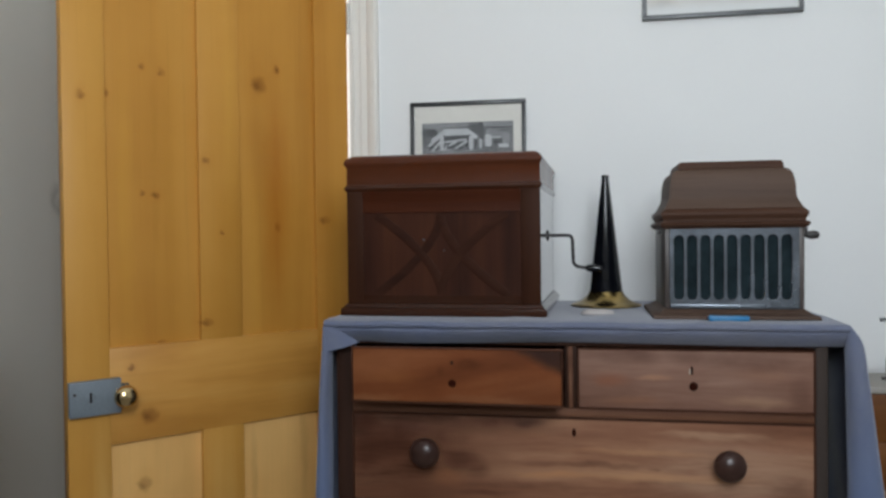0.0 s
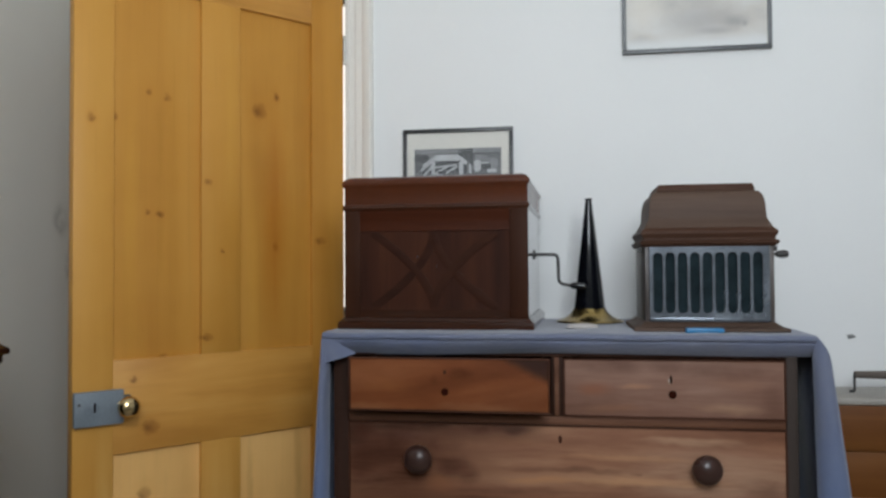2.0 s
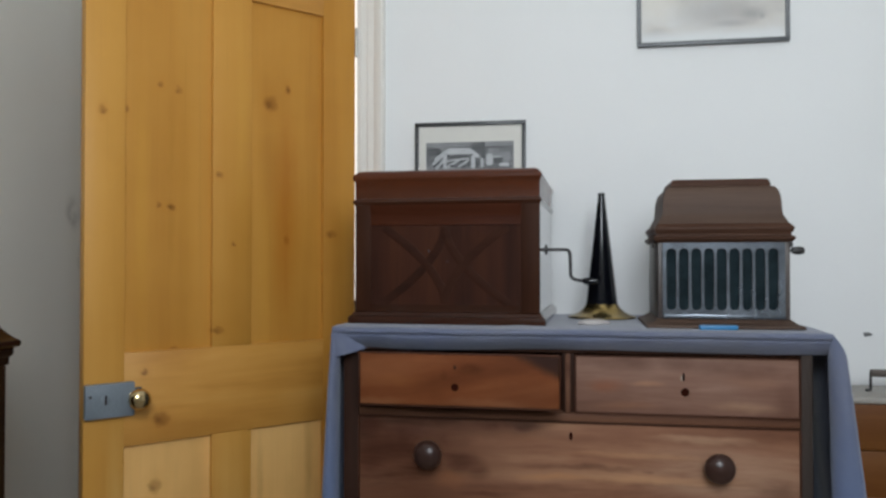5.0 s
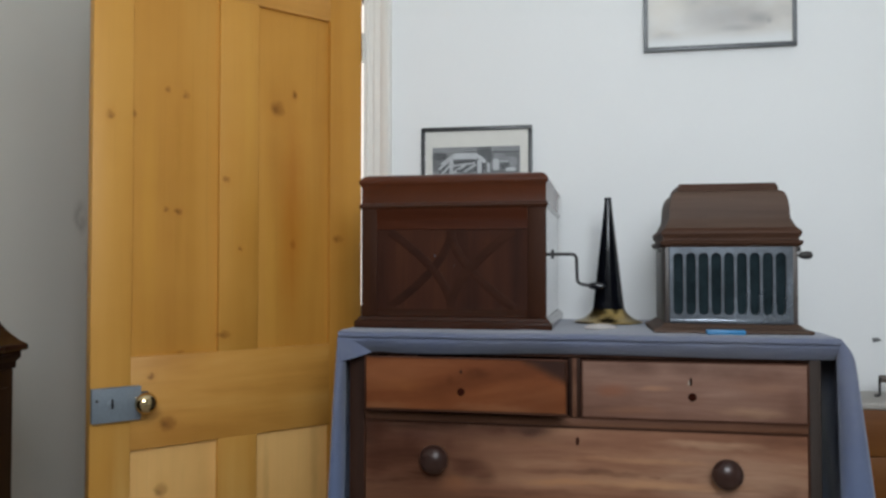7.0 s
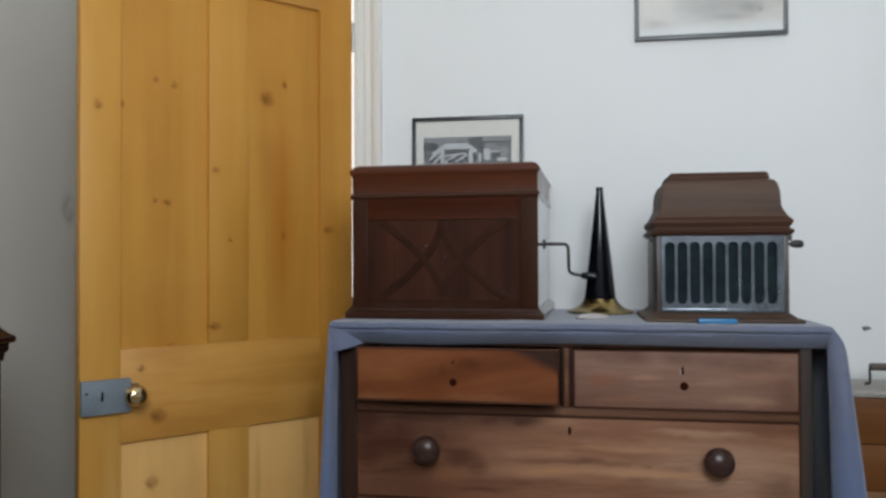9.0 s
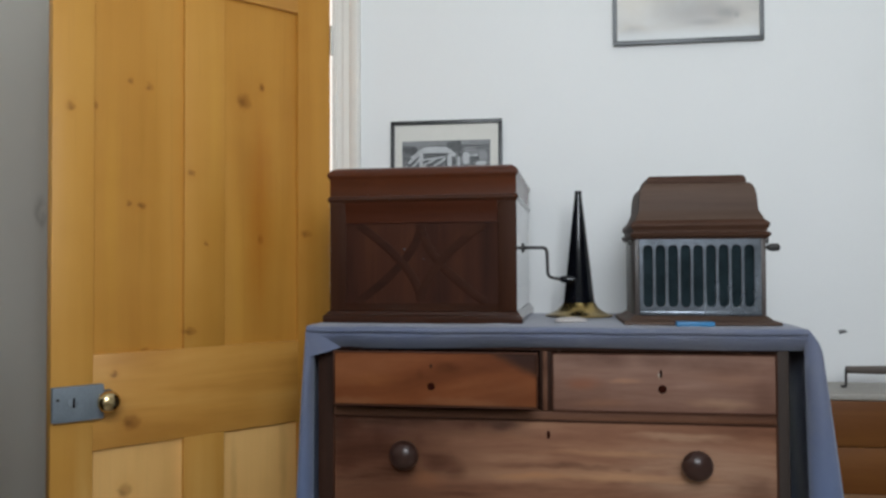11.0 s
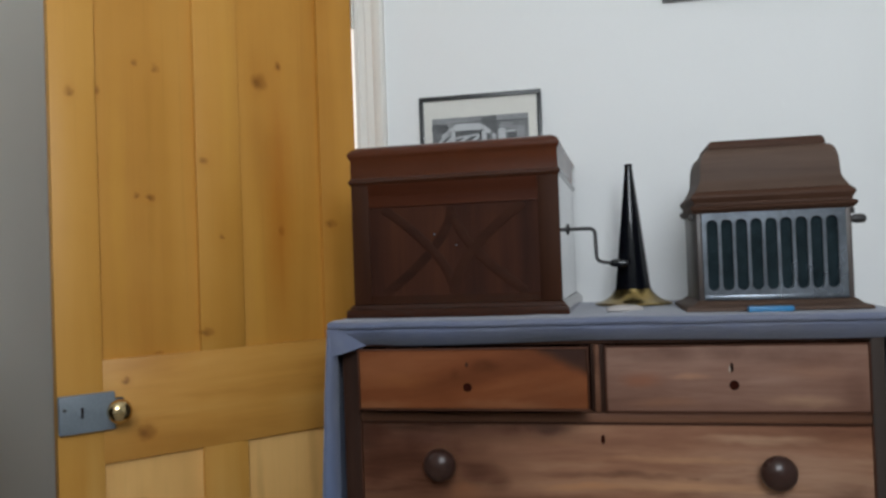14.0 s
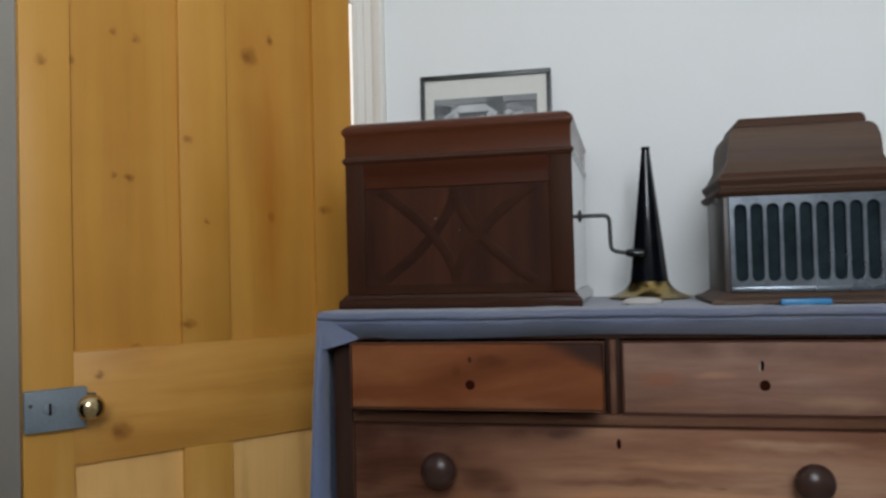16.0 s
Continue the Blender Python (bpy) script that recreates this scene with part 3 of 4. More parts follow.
def architrave(x_in, x_out, z1):
    """An upright moulding: flat, quirk, and a raised outer ogee, as a plan outline raised to z1."""
    s = 1 if x_out > x_in else -1
    w = abs(x_out - x_in)
    plan = [(0, 0), (0, 0.014), (0.012, 0.016), (0.014, 0.012), (0.030, 0.012), (0.034, 0.017), (w - 0.032, 0.018), (w - 0.022, 0.026), (w - 0.006, 0.028), (w, 0.022), (w, 0)]
    return loops(bmesh.new(), [[(x_in + s * a, Y1 - b, z) for a, b in plan] for z in (0, z1)])


part("architrave", architrave(OPEN_X1 + 0.001, -0.398, OPEN_H + 0.08), M_TRIM, frame_ob)
part("architrave", architrave(OPEN_X0 - 0.001, OPEN_X0 - 0.082, OPEN_H + 0.08), M_TRIM, frame_ob)
part("architrave", a_box(OPEN_X0, OPEN_X1, Y1 - 0.022, Y1 - 0.001, OPEN_H + 0.001, OPEN_H + 0.08, bev=0.004), M_TRIM, frame_ob)

# chip in the plaster, with the stub of a wall plug
bm = bmesh.new()
loops(bm, [[(0.948, 2.3795, 0.969), (0.963, 2.3795, 0.970), (0.974, 2.3795, 0.963), (0.952, 2.3795, 0.957)],
           [(0.951, 2.372, 0.966), (0.961, 2.370, 0.967), (0.968, 2.371, 0.963), (0.953, 2.373, 0.960)]])
tagged(to_object("wall_plug", bm, plain("grey_plug", (0.20, 0.20, 0.20), 0.7)), "small grey broken wall plug in white plaster", "wall plug")

# ---------------------------------------------------------------- door
DOOR_L, DOOR_T, DOOR_Z0, DOOR_Z1 = 0.768, 0.040, 0.008, 2.035
S_HINGE, MUNT0, MUNT1, S_FREE = 0.108, 0.335, 0.446, 0.673
RAIL_B, RAIL_M0, RAIL_M1, RAIL_T = 0.22, 0.702, 0.935, 1.893
door = thing("door_1", pose(-0.4893, 2.362, 0, 0, 0, -131.887), "open stripped pine four-panel door with brass knob", "door", kind="structure")
part("stile", a_box(0, S_HINGE, -DOOR_T, 0, DOOR_Z0, DOOR_Z1, bev=0.0007), M_PINE, door)
part("stile", a_box(S_FREE, DOOR_L, -DOOR_T, 0, DOOR_Z0, DOOR_Z1, bev=0.0007), M_PINE, door)
for z0, z1 in ((DOOR_Z0, RAIL_B), (RAIL_M0, RAIL_M1), (RAIL_T, DOOR_Z1)):
    part("rail", a_box(S_HINGE + 0.0001, S_FREE - 0.0001, -DOOR_T + 0.001, -0.0005, z0, z1, bev=0.0005), M_PINE_RAIL, door)
for z0, z1 in ((RAIL_B, RAIL_M0), (RAIL_M1, RAIL_T)):
    part("muntin", a_box(MUNT0, MUNT1, -DOOR_T + 0.001, -0.0004, z0 + 0.0001, z1 - 0.0001, bev=0.0005), M_PINE, door)
    for x0, x1 in ((S_HINGE, MUNT0), (MUNT1, S_FREE)):
        part("panel", a_box(x0 - 0.006, x1 + 0.006, -0.030, -0.014, z0 - 0.006, z1 + 0.006), M_PINE_PALE if z0 < 0.5 else M_PINE, door)

lock = part("rim_lock", a_box(0.652, 0.7685, 0.0005, 0.020, 0.781, 0.865, bev=0.003), M_LOCK, door, "grey painted iron rim lock")
part("keyhole_cover", turned(bmesh.new(), [(0.004, 0), (0.011, 0), (0.011, 0.002), (0.009, 0.003)], pose(0.722, 0.0202, 0.826, -90), 20), M_LOCK, lock)
part("keyhole", a_box(0.7195, 0.7245, 0.0215, 0.0242, 0.815, 0.838, bev=0.0008), M_HOLE, lock)
part("screw", turned(bmesh.new(), [(0.002, 0), (0.0038, 0), (0.003, 0.0012)], pose(0.757, 0.0202, 0.836, -90), 10), M_IRON, lock)
part("spindle_plate", a_box(0.632, 0.6515, 0.0005, 0.013, 0.796, 0.849, bev=0.003), plain("dark_plate", (0.055, 0.058, 0.06), 0.5), door, "dark metal plate behind the knob")
knob = part("door_knob", turned(bmesh.new(), [(0.007, 0), (0.018, 0.0), (0.018, 0.004), (0.010, 0.008), (0.009, 0.018), (0.013, 0.024), (0.021, 0.030), (0.0255, 0.039),
                                              (0.0265, 0.046), (0.0245, 0.054), (0.019, 0.060), (0.010, 0.0635), (0.002, 0.0645)], pose(0.653, 0.0145, 0.826, -90)),
            M_BRASS, door, "polished round brass knob")
for z in (0.26, 1.787):
    hinge = part("hinge", a_box(-0.0015, 0.0, -0.036, -0.001, z, z + 0.09), M_TRIM, door)
    for k in range(5):
        part("knuckle", turned(bmesh.new(), [(0.0045, 0), (0.0055, 0.0008), (0.0055, 0.0165), (0.0045, 0.0173)], pose(-0.003, 0.004, z + k * 0.018), 14),
             plain("hinge_steel", (0.62, 0.60, 0.55), 0.35, 0.4), hinge)

# ---------------------------------------------------------------- chest of drawers
CX0, CX1, CY, CZ = -0.369, 0.686, 1.85, 1.006
chest = thing("chest_of_drawers", pose(0, 0, 0), "old worn brown mahogany chest of drawers under a blue cloth", "chest of drawers")
part("side_panel", a_box(-0.3660, -0.348, CY + 0.012, 2.362, 0.09, CZ - 0.02), M_CHEST, chest)
part("side_panel", a_box(CX1 - 0.032, CX1 - 0.016, CY + 0.012, 2.362, 0.09, CZ - 0.02), M_CHEST, chest)
part("back_panel", a_box(-0.348, CX1 - 0.032, 2.350, 2.362, 0.09, CZ - 0.02), M_CHEST, chest)
part("top_board", a_box(CX0 - 0.010, CX1 + 0.010, CY - 0.010, 2.366, CZ - 0.02, CZ, bev=0.004), M_CHEST_RAIL, chest)
part("stile", a_box(-0.3665, -0.330, CY - 0.001, CY + 0.030, 0.09, CZ - 0.0205, bev=0.003), M_CHEST, chest)
part("stile", a_box(0.647, CX1 - 0.014, CY - 0.001, CY + 0.030, 0.09, CZ - 0.0205, bev=0.004, seg=3), M_CHEST_DUSTY, chest, "greyed dusty brown stile")
part("muntin", a_box(0.1435, 0.1695, CY + 0.003, CY + 0.03, 0.8246, 0.958, bev=0.002), M_CHEST, chest)
part("muntin_bead", a_box(0.1500, 0.1610, CY - 0.003, CY + 0.003, 0.8246, 0.958, bev=0.0028, seg=3), M_RAIL_WORN, chest)
RAILS = [(0.958, CZ - 0.0205), (0.8045, 0.8240), (0.588, 0.606), (0.345, 0.365)]
for z0, z1 in RAILS:
    # top rail takes the darker wood to deepen the shade under the cloth
    part("rail", a_box(-0.3298, 0.6468, CY + 0.001, CY + 0.03, z0, z1, bev=0.003), M_CHEST if z0 > 0.9 else M_RAIL_WORN, chest)
part("plinth", a_box(-0.374, CX1 + 0.008, CY - 0.01, 2.362, 0.0, 0.09, bev=0.004), M_CHEST_RAIL, chest)


def drawer_knob(parent, x, y, z, r=0.0325):
    m = pose(x, y, z, 90)
    prof = [(0.012, 0), (0.020, 0.0005), (0.020, 0.003), (0.013, 0.007), (0.013, 0.012), (0.019, 0.017), (0.0275, 0.022), (r - 0.001, 0.028), (r, 0.033), (r - 0.0015, 0.039), (0.0265, 0.0455), (0.0185, 0.0505), (0.009, 0.0535), (0.001, 0.0545)]
    return part("knob", turned(bmesh.new(), prof, m, 36), M_KNOB, parent, "dark turned wooden knob")


def drawer(x0, x1, z0, z1, material, label, knobs=(), holes=(), slots=(), proud=0.003, turn=0.0):
    """A drawer: front with a cock bead, box behind, knobs or the holes they left."""
    d = thing("drawer", pose(0, 0, 0), "", "")
    d.parent = chest
    tagged(d, label)
    y = CY - proud
    pivot = pose((x0 + x1) / 2, y, 0, 0, 0, turn) @ pose(-(x0 + x1) / 2, -y, 0)
    d.matrix_basis = pivot
    g = 0.003
    bm = bmesh.new()
    box(bm, x0 + g, x1 - g, y, y + 0.02, z0 + g, z1 - g, bev=0.0035, seg=3)
    part("drawer_front", bm, material, d)
    for a, b, c, e in ((x0, x1, z1 - 0.003, z1 - 0.0002), (x0, x1, z0 + 0.0002, z0 + 0.003), (x0, x0 + 0.0028, z0 + 0.003, z1 - 0.003), (x1 - 0.0028, x1, z0 + 0.003, z1 - 0.003)):
        part("cock_bead", a_box(a + 0.0002, b - 0.0002, y - 0.0016, y + 0.012, c, e, bev=0.0008), M_CHEST_RAIL, d)
    bm = bmesh.new()
    box(bm, x0 + 0.012, x0 + 0.022, y + 0.0205, y + 0.45, z0 + 0.012, z1 - 0.016)
    box(bm, x1 - 0.022, x1 - 0.012, y + 0.0205, y + 0.45, z0 + 0.012, z1 - 0.016)
    box(bm, x0 + 0.022, x1 - 0.022, y + 0.0205, y + 0.45, z0 + 0.012, z0 + 0.018)
    part("drawer_box", bm, M_CHEST_RAIL, d)
    for x, z in knobs:
        drawer_knob(d, x, y, z)
    for x, z, r in holes:
        part("knob_hole", turned(bmesh.new(), [(r * 0.9, -0.004), (r, 0.0), (r * 0.75, 0.0007), (0.001, 0.0004)], pose(x, y, z, 90), 18), M_KNOB_HOLE, d, "dark round hole of a lost knob")
    for x, z, w, h, mat_, lab in slots:
        part("keyhole", turned(bmesh.new(), [(1.0, -0.003), (1.0, 0.0), (0.75, 0.0006), (0.01, 0.0004)], pose(x, y, z, 90) @ Matrix.Diagonal((w, h, 1, 1)), 14), mat_, d, lab)
    return d


M_BONE = plain("bone_inlay", (0.36, 0.31, 0.25), 0.5)
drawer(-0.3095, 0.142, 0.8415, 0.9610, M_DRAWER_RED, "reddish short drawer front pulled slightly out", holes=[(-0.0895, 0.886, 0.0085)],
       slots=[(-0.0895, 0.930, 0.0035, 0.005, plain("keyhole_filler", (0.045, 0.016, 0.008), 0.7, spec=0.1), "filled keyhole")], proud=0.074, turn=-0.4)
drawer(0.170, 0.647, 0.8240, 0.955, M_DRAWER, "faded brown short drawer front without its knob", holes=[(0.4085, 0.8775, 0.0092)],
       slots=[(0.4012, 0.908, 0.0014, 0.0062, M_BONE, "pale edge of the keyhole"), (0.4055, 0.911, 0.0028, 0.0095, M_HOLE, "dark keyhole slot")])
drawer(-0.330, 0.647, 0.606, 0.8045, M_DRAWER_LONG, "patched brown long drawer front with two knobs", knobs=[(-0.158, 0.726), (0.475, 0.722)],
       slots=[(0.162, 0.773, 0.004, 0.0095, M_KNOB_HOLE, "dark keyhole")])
for z0, z1 in ((0.365, 0.588), (0.095, 0.345)):
    drawer(-0.330, 0.647, z0, z1, M_DRAWER_LONG, "worn brown long drawer front with two knobs", knobs=[(-0.159, (z0 + z1) / 2), (0.479, (z0 + z1) / 2)],
           slots=[(0.162, z1 - 0.035, 0.0045, 0.011, M_HOLE, "dark keyhole")])

# ---------------------------------------------------------------- cloth over the chest
TOPZ = CZ + 0.0035


def cloth():
    """One cotton sheet: top, short fall in front, long falls at both ends that flare and curl in at the front."""
    bm = bmesh.new()
    xl, xr, yf, yb = -0.383, CX1 + 0.014, CY - 0.034, 2.364
    nx, ny = 72, 14

    def wob(x, y, k=1.0):
        return k * 0.0034 * noise.noise((x * 7, y * 7, 3.1)) + k * 0.0024 * noise.noise((x * 23, y * 23, 1.0))

    xs = [xl + (xr - xl) * k / nx for k in range(nx + 1)]
    ys = [yb + (yf - yb) * k / ny for k in range(ny + 1)]
    rows = []
    for y in ys[:-1]:
        rows.append([(x, y, TOPZ + 0.001 + abs(wob(x, y))) for x in xs])
    # rounded front edge, crease under it, then the fall
    for dy, dz in ((0.004, 0.0010), (-0.001, 0.0002), (-0.0045, -0.003), (-0.0050, -0.0065), (-0.0030, -0.0090), (0.0045, -0.0100), (0.0055, -0.0112), (0.0030, -0.0132), (0.0008, -0.0160)):
        rows.append([(x, yf + dy + wob(x, 0.4), TOPZ + dz + 0.5 * wob(x, 0.9)) for x in xs])
    for f in (0.42, 0.54, 0.66, 0.77, 0.86, 0.94, 1.0):
        row = []
        for x in xs:
            u = (x - xl) / (xr - xl)
            end = 0.046 + 0.0025 * math.sin(u * 9) - 0.004 * u
            tuck = (f - 0.30) / 0.70
            dip = 0.010 * math.exp(-((u - 0.085) / 0.045) ** 2) * tuck
            row.append((x, yf + 0.0005 + wob(x, 0.4) * (1 - f) + (0.0305 + 0.002 * math.sin(u * 17 + 0.6)) * tuck ** 1.7 + 0.7 * dip, TOPZ - end * f))
        rows.append(row)
    loops(bm, rows, close=False, caps=False)
    # the folded ear at one front corner
    ear = []
    for j in range(9):
        v = j / 8
        line = []
        for k in range(13):
            u = k / 12
            wide_ = 0.022 + 0.060 * v ** 0.9
            low = 0.068 - 0.023 * u ** 1.2
            line.append((xl - 0.002 + wide_ * u, yf - 0.002 - 0.008 * v * math.sin(math.pi * u ** 0.8) + 0.006 * u * u * v, TOPZ - 0.011 - (low - 0.011) * v))
        ear.append(line)
    loops(bm, ear, close=False, caps=False)
    # end falls, in plan from the curl at the front to the wall
    for side, xe, start, flare, wide, grow in ((-1, xl, 0.004, 0.055, 0.018, 0.045), (1, xr, 0.026, 0.120, 0.026, 0.10)):
        n, nz, depth = 32, 26, 0.60
        grid = []
        for j in range(nz + 1):
            drop = depth * (j / nz) ** 1.4
            ease = math.sin(min(1.0, drop / 0.05) * math.pi / 2)
            out = start * ease + flare * max(0.0, drop - 0.04)
            width = (wide + grow * drop) * (0.15 + 0.85 * ease)
            line = []
            for k in range(n + 1):
                s = k / n
                if s < 0.4:
                    a = s / 0.4 * math.pi
                    px = out - width * (1 + math.cos(a)) / 2
                    py = yf - 0.002 - (0.006 + 0.02 * min(1, drop / 0.15)) * math.sin(a) * ease + 0.012 * (1 - s / 0.4) * ease
                else:
                    q = (s - 0.4) / 0.6
                    px = out * (1 - 0.5 * q) + 0.010 * math.sin(q * 11 + drop * 3) * min(1, drop / 0.2) * min(1, q * 4)
                    py = yf - 0.002 + (yb - yf + 0.002) * q ** 1.1
                line.append((xe + side * px, py, TOPZ + 0.0012 - drop))
            grid.append(line)
        loops(bm, grid, close=False, caps=False)
    bmesh.ops.remove_doubles(bm, verts=bm.verts, dist=0.0005)
    bmesh.ops.solidify(bm, geom=list(bm.faces), thickness=0.0016)
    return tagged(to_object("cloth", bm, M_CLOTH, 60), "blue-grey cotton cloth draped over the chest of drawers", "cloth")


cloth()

REST = TOPZ + 0.0045

# ---------------------------------------------------------------- table gramophone
gram = thing("gramophone", pose(-0.1345, 1.910, REST, 0, 0, -1.5), "dark mahogany table-top gramophone with crossed fretwork front and winding crank", "gramophone")
GW, GD = 0.2255, 0.455
part("plinth", moulded(bmesh.new(), -GW, GW, 0.008, GD, [(0.013, 0), (0.014, 0.003), (0.014, 0.013), (0.0125, 0.017), (0.008, 0.0195), (0.0065, 0.023), (0.003, 0.0265), (0.0, 0.028)]), M_MAHOGANY, gram)
part("cabinet_body", a_box(-GW, GW, 0.0142, GD, 0.0285, 0.2875), M_VARNISH, gram)
PX0, PX1, PZ0, PZ1 = -0.186, 0.182, 0.046, 0.238
part("front_stile", a_box(-GW, PX0, 0.0075, 0.0141, 0.0285, 0.2875, bev=0.0008), M_FRAMING, gram)
part("front_stile", a_box(PX1, GW, 0.0075, 0.0141, 0.0285, 0.2875, bev=0.0008), M_FRAMING, gram)
part("front_rail", a_box(PX0, PX1, 0.0078, 0.0141, 0.0285, PZ0), M_MAHOGANY, gram)
part("front_rail", stepped(bmesh.new(), [(PX0, PX1, 0.0078, 0.0141, PZ1), (PX0, PX1, 0.0078, 0.0141, 0.256), (PX0, PX1, 0.006, 0.0141, 0.268), (PX0, PX1, 0.003, 0.0141, 0.280), (PX0, PX1, 0.002, 0.0141, 0.2873)]), M_COVE, gram, "red-brown cove under the lid")
part("speaker_panel", a_box(PX0, PX1, 0.0118, 0.01415, PZ0, PZ1), M_PANEL, gram)


def fret(points, lift=0.0):
    """A flat curved strip laid on the panel."""
    bm = bmesh.new()
    rings = []
    for k, (x, z) in enumerate(points):
        a, b = points[max(0, k - 1)], points[min(len(points) - 1, k + 1)]
        d = Vector((b[0] - a[0], 0, b[1] - a[1])).normalized()
        w = Vector((-d.z, 0, d.x)) * 0.0098
        c = Vector((x, -lift, z))
        rings.append([c - w + Vector((0, 0.0119, 0)), c - w + Vector((0, 0.0108, 0)), c - w * 0.7 + Vector((0, 0.0102, 0)), c + w * 0.7 + Vector((0, 0.0102, 0)), c + w + Vector((0, 0.0108, 0)), c + w + Vector((0, 0.0119, 0))])
    return loops(bm, rings)


PM = (PX0 + PX1) / 2
for sx in (-1, 1):
    for sz in (-1, 1):
        pts = []
        zc, hz = (PZ0 + PZ1) / 2, (PZ1 - PZ0) / 2 - 0.004
        for k in range(17):
            t = k / 16
            pts.append((PM + sx * 0.153 * (1 - t) ** 1.75, zc + sz * hz * (1 - 2 * t)))
        part("fret_strip", fret(pts, 0.0003 * (sx + 1) + 0.00015 * (sz + 1)), M_FRET, gram)
part("rim_moulding", moulded(bmesh.new(), -GW, GW, 0.008, GD, [(0.0005, 0.2877), (0.003, 0.291), (0.0055, 0.295), (0.003, 0.300), (0.0005, 0.303)]), M_MAHOGANY, gram)
part("lid", moulded(bmesh.new(), -GW, GW, 0.008, GD, [(0.0, 0.3033), (0.0, 0.343), (0.0025, 0.347), (0.005, 0.351), (0.0055, 0.356), (0.003, 0.361), (-0.003, 0.367), (-0.012, 0.372), (-0.026, 0.3735)]), M_MAHOGANY_LID, gram, "red-brown mahogany lid with moulded edge")
part("panel_pin", turned(bmesh.new(), [(0.0025, 0), (0.002, 0.001), (0.0005, 0.0014)], pose(-0.042, 0.0117, 0.175, 90), 10), M_NICKEL, gram)
part("panel_pin", turned(bmesh.new(), [(0.002, 0), (0.0015, 0.001), (0.0004, 0.0014)], pose(0.005, 0.0117, 0.150, 90), 10), M_NICKEL, gram)
crank = part("crank", rod(bmesh.new(), bend([(GW, 0.225, 0.181), (0.287, 0.225, 0.181), (0.289, 0.225, 0.105), (0.325, 0.225, 0.099)], 0.014, 5), 0.0043), M_IRON, gram, "dark iron winding crank")
part("crank_flange", turned(bmesh.new(), [(0.004, 0), (0.013, 0), (0.013, 0.002), (0.007, 0.004), (0.004, 0.0045)], pose(GW + 0.0003, 0.225, 0.181, 0, 90), 20), M_IRON, crank)
part("crank_grip", turned(bmesh.new(), [(0.003, 0), (0.007, 0.002), (0.0095, 0.014), (0.010, 0.026), (0.008, 0.038), (0.003, 0.041)], pose(0.319, 0.225, 0.0995, 0, 92), 18), M_BLACK, crank)

# ---------------------------------------------------------------- horn
horn = thing("phonograph_horn", pose(0.241, 2.200, REST), "black conical phonograph horn standing on its brass bell", "horn")
part("cone", turned(bmesh.new(), [(0.0405, 0.034), (0.041, 0.036), (0.0085, 0.326), (0.0097, 0.328), (0.0097, 0.332), (0.0072, 0.333)], n=48), M_BLACK, horn)
part("bell", turned(bmesh.new(), [(0.088, 0.0), (0.090, 0.002), (0.088, 0.004), (0.075, 0.008), (0.062, 0.014), (0.052, 0.022), (0.045, 0.030), (0.0422, 0.037), (0.0405, 0.0372)], n=48), M_BRONZE, horn, "dull brass flared bell")
card = thing("paper_scrap", pose(0.216, 1.985, REST - 0.0015, 0, 0, 12), "small crumpled cream paper scrap lying on the cloth", "paper")
bm = turned(bmesh.new(), [(0.036, 0), (0.040, 0.003), (0.036, 0.008), (0.026, 0.0115), (0.012, 0.013), (0.002, 0.0125)], Matrix.Diagonal((1, 0.62, 1, 1)), 26)
for v in bm.verts:
    v.co += Vector((noise.noise(v.co * 60), noise.noise(v.co * 60 + Vector((5, 0, 0))), 0.5 * noise.noise(v.co * 80) * min(1, v.co.z * 200))) * 0.003
part("sheet", bm, M_CREAM, card, angle=50)

# ---------------------------------------------------------------- cylinder phonograph
PCX, PCY = 0.500, 2.018
ph = thing("phonograph", pose(PCX, PCY, REST), "small brown oak phonograph with nickel slotted front and ogee lid", "phonograph")
HW, HD = 0.1415, 0.112
part("base", moulded(bmesh.new(), -HW, HW, -HD, HD, [(0.026, 0), (0.027, 0.002), (0.026, 0.006), (0.023, 0.008), (0.016, 0.010), (0.010, 0.013), (0.005, 0.0175), (0.0, 0.0205)]), M_OAK, ph)
part("case_body", a_box(-HW, HW, -HD + 0.012, HD, 0.0207, 0.193, bev=0.002), M_OAK_UP, ph)
for x0, x1 in ((-HW, -0.1315), (0.1315, HW)):
    part("corner_post", a_box(x0, x1, -HD, -HD + 0.0118, 0.0207, 0.193, bev=0.0015), M_OAK_UP, ph)
part("gauze", a_box(-0.1314, 0.1314, -HD + 0.0085, -HD + 0.0119, 0.0207, 0.1928), M_GAUZE, ph, "dark cloth behind the slots")


